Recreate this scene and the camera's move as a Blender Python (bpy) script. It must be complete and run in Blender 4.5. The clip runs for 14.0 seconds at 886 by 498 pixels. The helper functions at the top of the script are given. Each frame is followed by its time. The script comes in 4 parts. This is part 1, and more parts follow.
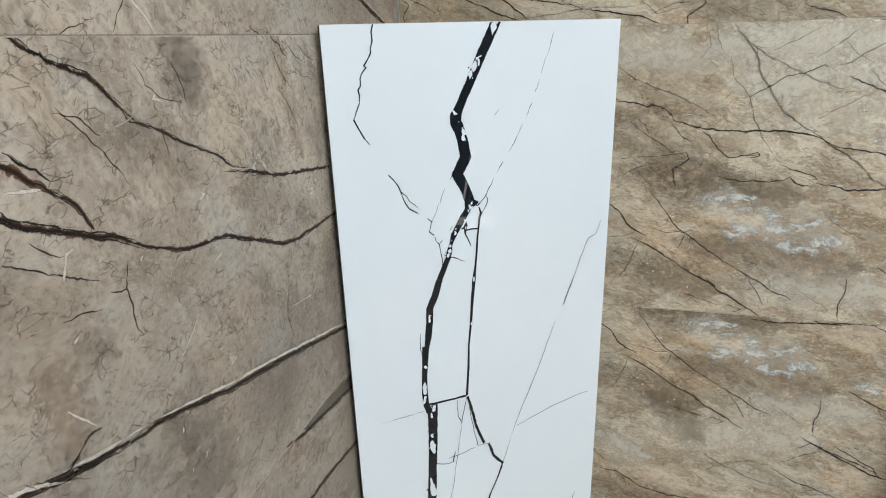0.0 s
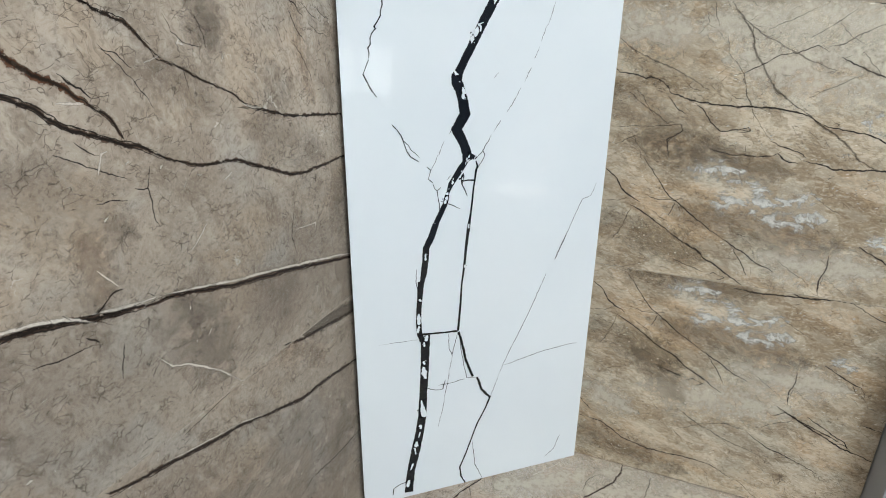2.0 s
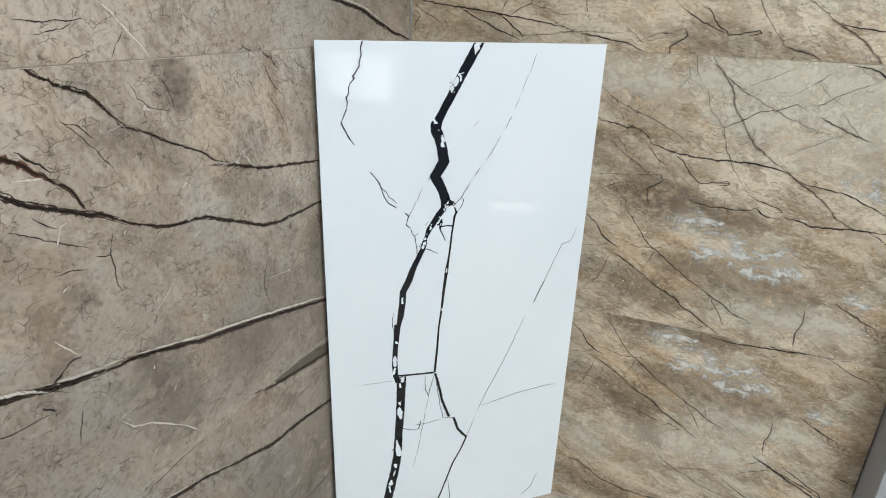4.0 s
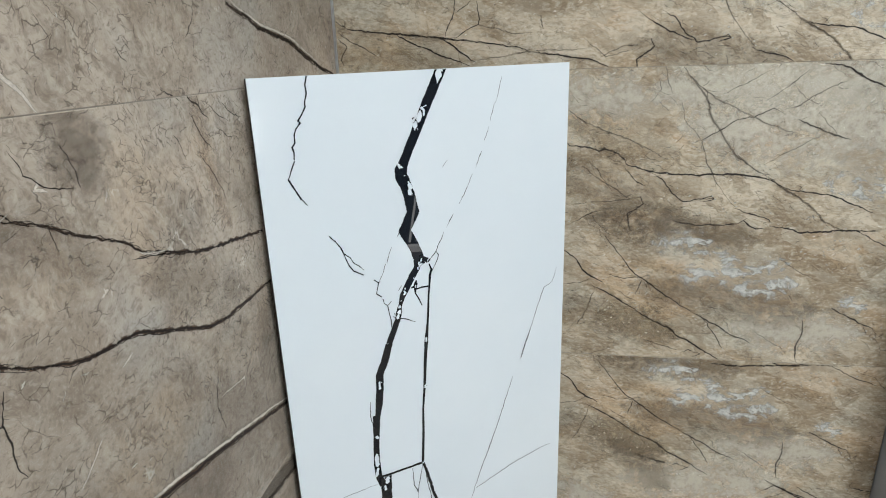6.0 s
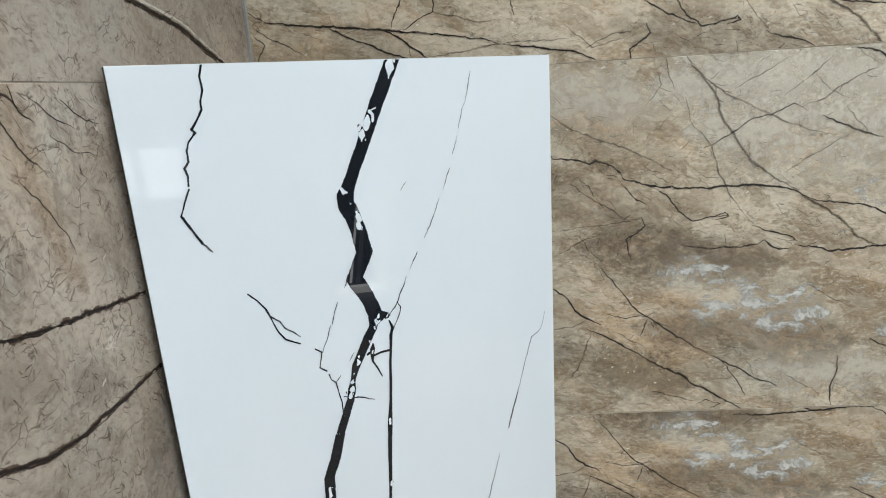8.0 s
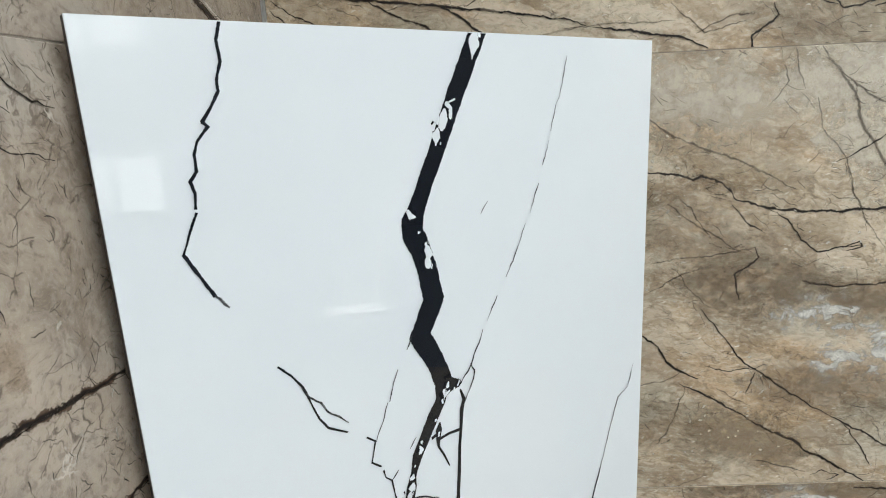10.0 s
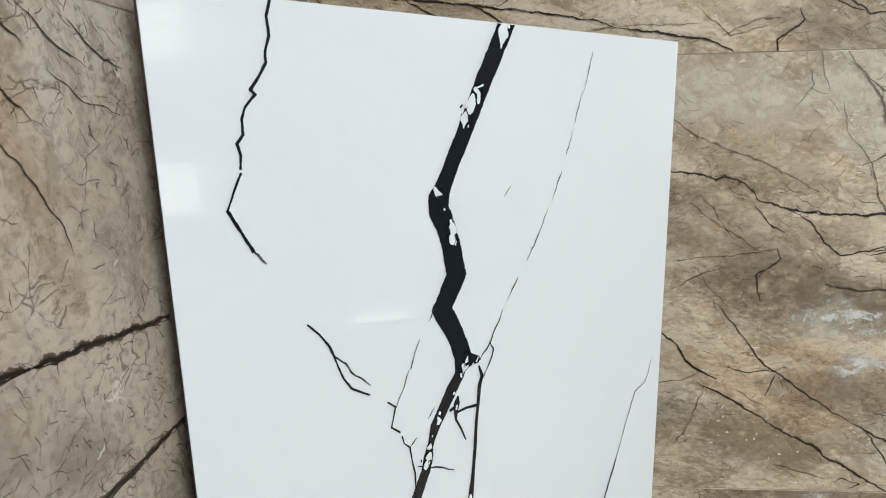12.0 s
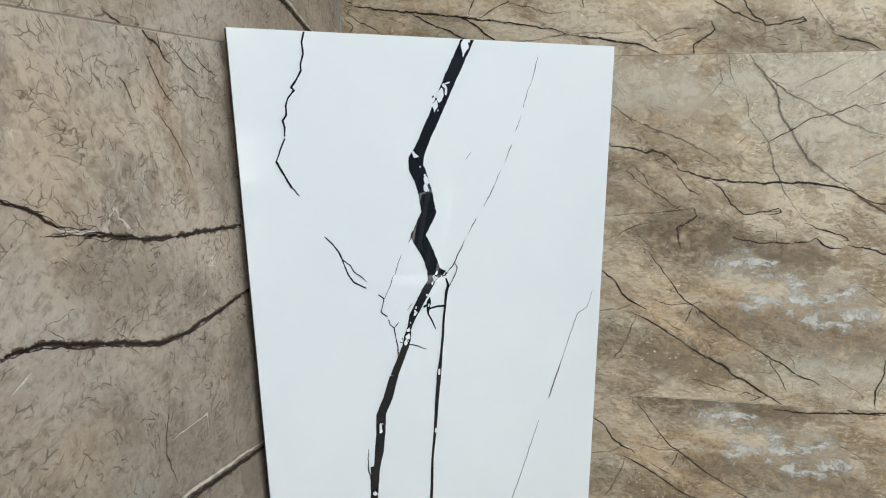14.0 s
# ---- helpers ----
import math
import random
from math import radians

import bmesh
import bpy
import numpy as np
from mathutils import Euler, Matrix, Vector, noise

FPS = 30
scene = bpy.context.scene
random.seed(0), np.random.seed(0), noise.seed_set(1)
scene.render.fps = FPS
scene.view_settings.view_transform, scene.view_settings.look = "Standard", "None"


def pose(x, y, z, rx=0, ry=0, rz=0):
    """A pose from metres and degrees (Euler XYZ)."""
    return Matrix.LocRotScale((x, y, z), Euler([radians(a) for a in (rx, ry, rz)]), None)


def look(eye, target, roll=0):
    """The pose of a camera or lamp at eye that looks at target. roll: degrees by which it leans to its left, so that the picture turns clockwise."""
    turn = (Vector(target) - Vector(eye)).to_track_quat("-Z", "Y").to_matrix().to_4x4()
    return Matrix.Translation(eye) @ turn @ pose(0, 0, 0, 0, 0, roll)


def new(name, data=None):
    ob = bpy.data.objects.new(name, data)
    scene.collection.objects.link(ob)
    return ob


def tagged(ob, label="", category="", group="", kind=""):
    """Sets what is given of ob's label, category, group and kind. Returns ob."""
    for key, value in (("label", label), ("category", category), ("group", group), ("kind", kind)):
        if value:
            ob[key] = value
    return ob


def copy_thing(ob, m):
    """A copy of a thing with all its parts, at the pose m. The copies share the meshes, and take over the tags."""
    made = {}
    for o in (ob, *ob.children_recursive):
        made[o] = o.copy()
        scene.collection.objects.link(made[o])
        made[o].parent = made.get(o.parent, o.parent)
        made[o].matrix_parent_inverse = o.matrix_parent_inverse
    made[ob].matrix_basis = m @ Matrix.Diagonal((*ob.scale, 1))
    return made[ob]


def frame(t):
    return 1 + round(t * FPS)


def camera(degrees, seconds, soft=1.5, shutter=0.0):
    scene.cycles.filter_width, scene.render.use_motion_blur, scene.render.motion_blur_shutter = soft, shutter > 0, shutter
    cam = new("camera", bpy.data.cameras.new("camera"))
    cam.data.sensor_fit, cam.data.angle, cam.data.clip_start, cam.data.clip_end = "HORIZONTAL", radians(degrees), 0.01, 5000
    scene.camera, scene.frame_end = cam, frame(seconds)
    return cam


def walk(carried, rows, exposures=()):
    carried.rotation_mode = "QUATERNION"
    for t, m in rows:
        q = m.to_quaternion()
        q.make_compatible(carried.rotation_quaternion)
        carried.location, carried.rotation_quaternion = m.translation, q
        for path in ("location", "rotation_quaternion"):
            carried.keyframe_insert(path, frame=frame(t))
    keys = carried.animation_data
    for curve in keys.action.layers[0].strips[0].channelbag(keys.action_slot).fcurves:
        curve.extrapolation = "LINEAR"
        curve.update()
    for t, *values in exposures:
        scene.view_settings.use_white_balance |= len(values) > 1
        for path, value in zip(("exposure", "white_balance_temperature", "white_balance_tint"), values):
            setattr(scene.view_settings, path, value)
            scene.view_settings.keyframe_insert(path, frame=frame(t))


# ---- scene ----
cam = camera(73.4, 14.0, soft=1.0)
EXPOSURES = ((0, -0.10, 6700, 11), (4.2, -0.05, 6720, 11), (7, -0.19, 6640, 10), (9.2, -0.13, 6820, 11), (11.4, -0.10, 7000, 12), (12.5, -0.09, 7000, 12), (14, -0.10, 6860, 11))
PATH = [
    (0, (0.443, -1.299, 1.174), (-0.058, 0.52, 0.508), -1.9),
    (0.5, (0.512, -1.353, 1.166), (-0.053, 0.437, 0.475), -1.7),
    (1, (0.564, -1.397, 1.17), (-0.067, 0.362, 0.458), -1.3),
    (1.5, (0.596, -1.41, 1.171), (-0.089, 0.321, 0.439), -0.5),
    (2, (0.634, -1.395, 1.169), (-0.08, 0.316, 0.419), 0.3),
    (2.5, (0.664, -1.374, 1.183), (-0.067, 0.324, 0.42), 1.1),
    (3, (0.669, -1.36, 1.21), (-0.068, 0.332, 0.439), 1.6),
    (3.5, (0.673, -1.356, 1.236), (-0.063, 0.339, 0.472), 1.8),
    (4, (0.66, -1.344, 1.256), (-0.05, 0.371, 0.51), 1.8),
    (4.2, (0.652, -1.338, 1.261), (-0.041, 0.387, 0.524), 1.6),
    (6.5, (0.392, -1.15, 1.196), (0.138, 0.747, 0.613), -3.0),
    (7, (0.39, -1.094, 1.169), (0.179, 0.82, 0.629), -3.4),
    (7.5, (0.394, -1.026, 1.163), (0.223, 0.898, 0.645), -3.6),
    (8, (0.348, -0.958, 1.162), (0.219, 0.968, 0.641), -3.7),
    (8.5, (0.296, -0.883, 1.159), (0.208, 1.043, 0.626), -3.7),
    (9, (0.269, -0.823, 1.157), (0.209, 1.103, 0.622), -3.5),
    (9.2, (0.258, -0.804, 1.158), (0.206, 1.124, 0.628), -3.3),
    (11.3, (0.217, -0.740, 1.112), (0.111, 1.213, 0.696), -1.4),
    (11.5, (0.221, -0.752, 1.113), (0.103, 1.201, 0.698), -1.3),
    (12, (0.232, -0.791, 1.113), (0.080, 1.158, 0.692), -1.3),
    (12.5, (0.253, -0.839, 1.117), (0.055, 1.103, 0.683), -1.1),
    (13, (0.299, -0.904, 1.117), (0.048, 1.029, 0.670), -1.0),
    (13.5, (0.343, -0.970, 1.116), (0.046, 0.952, 0.649), -0.7),
    (14, (0.354, -1.043, 1.125), (0.035, 0.868, 0.630), -0.6),
]
walk(cam, [(t, look(eye, target, roll)) for t, eye, target, roll in PATH], EXPOSURES)

# ---- world, lamps, exposure ----
world = bpy.data.worlds.new("overcast_sky")
scene.world = world
world.use_nodes = True
wn = world.node_tree
sky = wn.nodes.new("ShaderNodeTexSky")
sky.sky_type, sky.sun_disc = "NISHITA", False
sky.sun_elevation, sky.sun_rotation = radians(48), radians(120)
wn.links.new(sky.outputs[0], wn.nodes["Background"].inputs[0])
wn.nodes["Background"].inputs[1].default_value = 0.12

sun = new("sun", bpy.data.lights.new("sun", "SUN"))
sun.data.energy, sun.data.angle, sun.data.color = 0.8, radians(20), (1.0, 0.96, 0.9)
sun.matrix_world = look((9, -5, 9), (4, -3, 0))


def area_lamp(name, eye, target, w, h, watts, colour):
    ob = new(name, bpy.data.lights.new(name, "AREA"))
    ob.data.shape, ob.data.size, ob.data.size_y = "RECTANGLE", w, h
    ob.data.energy, ob.data.color = watts, colour
    ob.matrix_world = look(eye, target)
    return ob


SKYLIGHT = (0.785, 0.925, 1.0)
# assumed source out of view, placed and sized to balance light on both walls
area_lamp("assumed_south_light", (4.0, -5.15, 1.95), (0.6, 0, 1.0), 1.7, 1.3, 84, SKYLIGHT)
# assumed ceiling lamps, out of view; power tuned to the wall brightness
for lx in (1.6, 3.7):
    for ly in (-1.3, -3.4):
        area_lamp("panel_light", (lx, ly, 2.86), (lx, ly, 0), 1.15, 0.28, 36, (0.89, 0.965, 1.0))


# ---- node helpers ----
class Nodes:
    """Short calls for building a node tree."""

    def __init__(self, name):
        self.mat = bpy.data.materials.new(name)
        self.mat.use_nodes = True
        self.t = self.mat.node_tree
        self.bsdf = self.t.nodes["Principled BSDF"]
        self.out = self.t.nodes["Material Output"]

    def node(self, kind, **inputs):
        nd = self.t.nodes.new(kind)
        for key, value in inputs.items():
            self.put(nd.inputs[key.replace("_", " ")], value)
        return nd

    def put(self, socket, value):
        if isinstance(value, bpy.types.NodeSocket):
            self.t.links.new(value, socket)
        else:
            socket.default_value = value

    def uv(self, name):
        nd = self.t.nodes.new("ShaderNodeUVMap")
        nd.uv_map = name
        return nd.outputs[0]

    def math(self, op, a, b=0.0, c=0.0):
        nd = self.t.nodes.new("ShaderNodeMath")
        nd.operation = op
        for i, v in enumerate((a, b, c)):
            self.put(nd.inputs[i], v)
        return nd.outputs[0]

    def scaled(self, vec, sx, sy, sz=1.0, turn=0.0, move=(0, 0, 0)):
        nd = self.node("ShaderNodeMapping", Vector=vec, Scale=(sx, sy, sz), Rotation=(0, 0, radians(turn)), Location=move)
        return nd.outputs[0]

    def tilted(self, vec, angle, along, across, move=(0, 0, 0)):
        """Turned so that features run along the angle, then stretched along it."""
        turned = self.node("ShaderNodeMapping", Vector=vec, Rotation=(0, 0, radians(-angle)))
        return self.scaled(turned.outputs[0], along, across, 1.0, 0.0, move)

    def warped(self, vec, scale, detail, amount):
        """The place shifted to and fro by a noise of that scale."""
        nz = self.node("ShaderNodeTexNoise", Vector=vec, Scale=scale, Detail=detail)
        mid = self.node("ShaderNodeVectorMath", Vector=nz.outputs["Color"])
        mid.operation = "SUBTRACT"
        mid.inputs[1].default_value = (0.5, 0.5, 0.5)
        sc = self.node("ShaderNodeVectorMath", Vector=mid.outputs[0])
        sc.operation = "SCALE"
        self.put(sc.inputs["Scale"], amount)
        add = self.node("ShaderNodeVectorMath", Vector=vec)
        add.operation = "ADD"
        self.put(add.inputs[1], sc.outputs[0])
        return add.outputs[0]

    def ridge(self, vec, scale, detail, rough, wide):
        """Thin winding lines where a noise crosses its mean."""
        n = self.noise(vec, scale, detail, rough)
        return self.ramp(self.math("ABSOLUTE", self.math("SUBTRACT", n, 0.5)), wide, wide * 0.15)

    def noise(self, vec, scale, detail=4.0, rough=0.55, warp=0.0):
        nd = self.node("ShaderNodeTexNoise", Vector=vec, Scale=scale, Detail=detail, Roughness=rough, Distortion=warp)
        return nd.outputs[0]

    def cells(self, vec, scale, feature="DISTANCE_TO_EDGE"):
        nd = self.node("ShaderNodeTexVoronoi", Vector=vec, Scale=scale)
        nd.feature = feature
        return nd.outputs[0]

    def ramp(self, v, lo, hi, a=0.0, b=1.0):
        nd = self.t.nodes.new("ShaderNodeMapRange")
        nd.interpolation_type = "SMOOTHSTEP"
        for i, val in enumerate((v, lo, hi, a, b)):
            self.put(nd.inputs[i], val)
        return nd.outputs[0]

    def mix(self, fac, a, b):
        nd = self.t.nodes.new("ShaderNodeMix")
        nd.data_type = "RGBA"
        self.put(nd.inputs[0], fac)
        for i, v in ((6, a), (7, b)):
            self.put(nd.inputs[i], v if isinstance(v, bpy.types.NodeSocket) else (*v, 1))
        return nd.outputs[2]

    def bump(self, height, strength, distance):
        nd = self.node("ShaderNodeBump", Height=height, Strength=strength, Distance=distance)
        self.put(self.bsdf.inputs["Normal"], nd.outputs[0])

    def set(self, **inputs):
        for key, value in inputs.items():
            self.put(self.bsdf.inputs[key.replace("_", " ")], value if not isinstance(value, tuple) else (*value, 1))
        return self.mat


def plain(name, colour, rough=0.5, metal=0.0, spots=0.08):
    """Painted or metal surface with faint mottling and grain."""
    m = Nodes(name)
    co = m.node("ShaderNodeTexCoord").outputs["Object"]
    big, fine = m.noise(co, 3.0, 5), m.noise(co, 90.0, 3)
    v = m.math("ADD", m.math("MULTIPLY", big, 0.7), m.math("MULTIPLY", fine, 0.3))
    dark = tuple(c * (1 - spots) for c in colour)
    light = tuple(min(1, c * (1 + spots)) for c in colour)
    m.bump(fine, 0.08, 0.001)
    return m.set(Base_Color=m.mix(m.ramp(v, 0.3, 0.7), dark, light), Roughness=m.ramp(big, 0.3, 0.7, rough * 0.85, min(1, rough * 1.15)), Metallic=metal)


def taupe_marble():
    """Grey-beige marble print: soft clouds, warm and grey patches, fibres, patches of fine crackle and chalk flecks."""
    m = Nodes("taupe_marble")
    p = m.uv("print")
    w1 = m.warped(p, 3.5, 3.0, 0.16)
    w2 = m.warped(m.warped(p, 17.0, 3.0, 0.040), 110.0, 3.0, 0.005)
    clouds = m.noise(w1, 2.8, 5, 0.55)
    col = m.mix(m.ramp(clouds, 0.38, 0.62), (0.325, 0.264, 0.211), (0.475, 0.402, 0.330))
    grey = m.noise(m.scaled(w1, 1, 1, 1, 0, (3, 1, 0)), 4.6, 5, 0.55)
    col = m.mix(m.ramp(grey, 0.50, 0.64, 0, 0.75), col, (0.425, 0.393, 0.352))
    warm = m.noise(m.scaled(w1, 1, 1, 1, 0, (7, 2, 0)), 5.0, 4, 0.55)
    col = m.mix(m.ramp(warm, 0.51, 0.66, 0, 0.70), col, (0.485, 0.383, 0.288))
    dusk = m.noise(m.scaled(w2, 1, 1, 1, 0, (1, 6, 0)), 9.0, 7, 0.66)
    col = m.mix(m.ramp(dusk, 0.51, 0.66, 0, 0.62), col, (0.200, 0.158, 0.122))
    col = m.mix(m.ramp(dusk, 0.47, 0.34, 0, 0.40), col, (0.520, 0.465, 0.400))
    # fibres that lean with the bedding, thick in some patches only
    fibre = m.noise(m.tilted(w2, -68, 0.32, 1.0, (4, 4, 0)), 70.0, 5, 0.62)
    where = m.ramp(m.noise(m.scaled(p, 1, 1, 1, 0, (9, 9, 0)), 5.0, 3), 0.44, 0.62, 0.12, 1.0)
    col = m.mix(m.math("MULTIPLY", m.ramp(fibre, 0.51, 0.63, 0, 0.50), where), col, (0.205, 0.160, 0.122))
    col = m.mix(m.math("MULTIPLY", m.ramp(fibre, 0.48, 0.37, 0, 0.42), where), col, (0.535, 0.475, 0.405))
    fine = m.noise(w2, 150.0, 5, 0.68)
    col = m.mix(m.ramp(fine, 0.51, 0.63, 0, 0.46), col, (0.185, 0.146, 0.112))
    col = m.mix(m.ramp(fine, 0.48, 0.36, 0, 0.30), col, (0.545, 0.495, 0.430))
    # crackle: short angular cracks in patches
    for scale, turn, seed, wide, lo, gain in ((15.0, 35, 0.0, 0.011, 0.58, 0.60), (34.0, -60, 4.0, 0.022, 0.53, 0.72), (74.0, 20, 9.0, 0.05, 0.50, 0.70)):
        net = m.cells(m.tilted(w2, turn, 0.62, 1.15, (seed, seed, 0)), scale)
        gate = m.ramp(m.noise(m.scaled(p, 1, 1, 1, 0, (seed + 2, 5, 0)), scale * 0.42, 5, 0.68), lo, lo + 0.09)
        line = m.math("MULTIPLY", m.ramp(net, wide, wide * 0.1), gate)
        col = m.mix(m.math("MULTIPLY", line, gain), col, (0.062, 0.044, 0.032))
    thread = m.ridge(m.scaled(w2, 1, 1, 1, 0, (2, 2, 0)), 7.0, 6, 0.6, 0.010)
    gate = m.ramp(m.noise(m.scaled(p, 1, 1, 1, 0, (6, 3, 0)), 9.0, 4), 0.53, 0.62)
    col = m.mix(m.math("MULTIPLY", m.math("MULTIPLY", thread, gate), 0.6), col, (0.11, 0.080, 0.058))
    chalk = m.ridge(m.scaled(w2, 1, 1, 1, 0, (8, 5, 0)), 11.0, 5, 0.6, 0.014)
    gate = m.ramp(m.noise(m.scaled(p, 1, 1, 1, 0, (1, 9, 0)), 16.0, 3), 0.64, 0.70)
    col = m.mix(m.math("MULTIPLY", m.math("MULTIPLY", chalk, gate), 0.75), col, (0.70, 0.655, 0.59))
    m.bump(fine, 0.05, 0.0006)
    return m.set(Base_Color=col, Roughness=m.ramp(clouds, 0.3, 0.7, 0.42, 0.55), Specular_IOR_Level=0.28)


def olive_marble():
    """Tan and olive marble print: swirling slanted beds, cream and grey flakes, sliver-like chips and fine threads."""
    m = Nodes("olive_marble")
    p = m.uv("print")
    w1 = m.warped(p, 3.2, 3.0, 0.18)
    w2 = m.warped(m.warped(p, 14.0, 3.0, 0.028), 90.0, 3.0, 0.007)
    beds = m.noise(m.tilted(w1, -13, 0.8, 3.0), 2.6, 6, 0.58)
    swirl = m.noise(m.tilted(w2, -16, 0.8, 2.2, (2, 0, 0)), 9.0, 8, 0.68)
    col = m.mix(m.ramp(beds, 0.38, 0.62), (0.345, 0.262, 0.174), (0.560, 0.465, 0.345))
    grey = m.noise(m.tilted(w1, -10, 0.8, 1.6, (5, 2, 0)), 4.5, 5, 0.55)
    col = m.mix(m.ramp(grey, 0.49, 0.61, 0, 0.75), col, (0.470, 0.428, 0.346))
    warm = m.noise(m.tilted(w1, -20, 0.8, 1.6, (8, 3, 0)), 5.0, 4, 0.55)
    col = m.mix(m.ramp(warm, 0.49, 0.64, 0, 0.66), col, (0.510, 0.352, 0.212))
    col = m.mix(m.ramp(swirl, 0.50, 0.62, 0, 0.66), col, (0.222, 0.158, 0.098))
    col = m.mix(m.ramp(swirl, 0.47, 0.35, 0, 0.55), col, (0.680, 0.590, 0.462))
    flake = m.noise(m.tilted(w2, -8, 0.7, 2.0, (1, 7, 0)), 30.0, 7, 0.72)
    col = m.mix(m.ramp(flake, 0.51, 0.63, 0, 0.38), col, (0.230, 0.172, 0.115))
    col = m.mix(m.ramp(flake, 0.48, 0.36, 0, 0.34), col, (0.620, 0.560, 0.460))
    fine = m.noise(m.tilted(w2, -6, 0.8, 1.6, (5, 0, 0)), 120.0, 5, 0.68)
    col = m.mix(m.ramp(fine, 0.51, 0.63, 0, 0.46), col, (0.190, 0.140, 0.095))
    col = m.mix(m.ramp(fine, 0.48, 0.37, 0, 0.44), col, (0.660, 0.605, 0.505))
    # thin dark and pale threads that follow the swirls
    for scale, seed, wide, lo, gain, ink in ((6.0, 1.0, 0.010, 0.47, 0.50, (0.135, 0.095, 0.062)), (13.0, 5.0, 0.012, 0.50, 0.45, (0.120, 0.086, 0.058)),
                                             (10.0, 8.0, 0.010, 0.53, 0.28, (0.640, 0.580, 0.480)), (26.0, 3.0, 0.014, 0.54, 0.40, (0.720, 0.670, 0.580))):
        thread = m.ridge(m.tilted(w2, -26, 0.8, 1.7, (seed, seed, 0)), scale, 5, 0.6, wide)
        gate = m.ramp(m.noise(m.scaled(p, 1, 1, 1, 0, (seed + 2, 5, 0)), scale * 1.3, 4, 0.6), lo, lo + 0.12)
        col = m.mix(m.math("MULTIPLY", m.math("MULTIPLY", thread, gate), gain), col, ink)
    for scale, turn, seed, wide, lo in ((13.0, -35, 0.0, 0.014, 0.57), (34.0, -30, 4.0, 0.028, 0.55), (70.0, 15, 9.0, 0.05, 0.55)):
        net = m.cells(m.tilted(w2, turn, 0.6, 1.2, (seed, seed, 0)), scale)
        gate = m.ramp(m.noise(m.scaled(p, 1, 1, 1, 0, (seed + 2, 5, 0)), scale * 0.45, 5, 0.66), lo, lo + 0.09)
        line = m.math("MULTIPLY", m.ramp(net, wide, wide * 0.1), gate)
        col = m.mix(m.math("MULTIPLY", line, 0.70), col, (0.080, 0.056, 0.038))
    gate = m.ramp(m.noise(m.scaled(p, 1, 1, 1, 0, (1, 9, 0)), 14.0, 4), 0.44, 0.58)
    sliver = m.math("MULTIPLY", m.ramp(m.cells(m.tilted(w2, 12, 0.8, 2.6), 52.0, "F1"), 0.17, 0.07), gate)
    col = m.mix(m.math("MULTIPLY", sliver, 0.92), col, (0.80, 0.755, 0.670))
    chip = m.node("ShaderNodeTexVoronoi", Vector=m.tilted(m.warped(w2, 45.0, 4.0, 0.016), -14, 0.8, 1.5), Scale=26.0)
    tone = m.node("ShaderNodeSeparateColor", Color=chip.outputs["Color"])
    col = m.mix(m.ramp(tone.outputs[0], 0.66, 0.78, 0, 0.26), col, (0.690, 0.625, 0.510))
    col = m.mix(m.ramp(tone.outputs[1], 0.70, 0.80, 0, 0.30), col, (0.255, 0.190, 0.128))
    m.bump(fine, 0.05, 0.0006)
    return m.set(Base_Color=col, Roughness=m.ramp(beds, 0.3, 0.7, 0.42, 0.55), Specular_IOR_Level=0.28)


def white_porcelain():
    m = Nodes("polished_white_porcelain")
    p = m.uv("print")
    big, fine = m.noise(p, 4.0, 4), m.noise(p, 160.0, 3)
    col = m.mix(m.ramp(big, 0.3, 0.7), (0.705, 0.755, 0.795), (0.73, 0.775, 0.81))
    col = m.mix(m.ramp(fine, 0.55, 0.8, 0, 0.15), col, (0.665, 0.715, 0.755))
    return m.set(Base_Color=col, Roughness=m.ramp(fine, 0.3, 0.7, 0.002, 0.006), IOR=1.52)


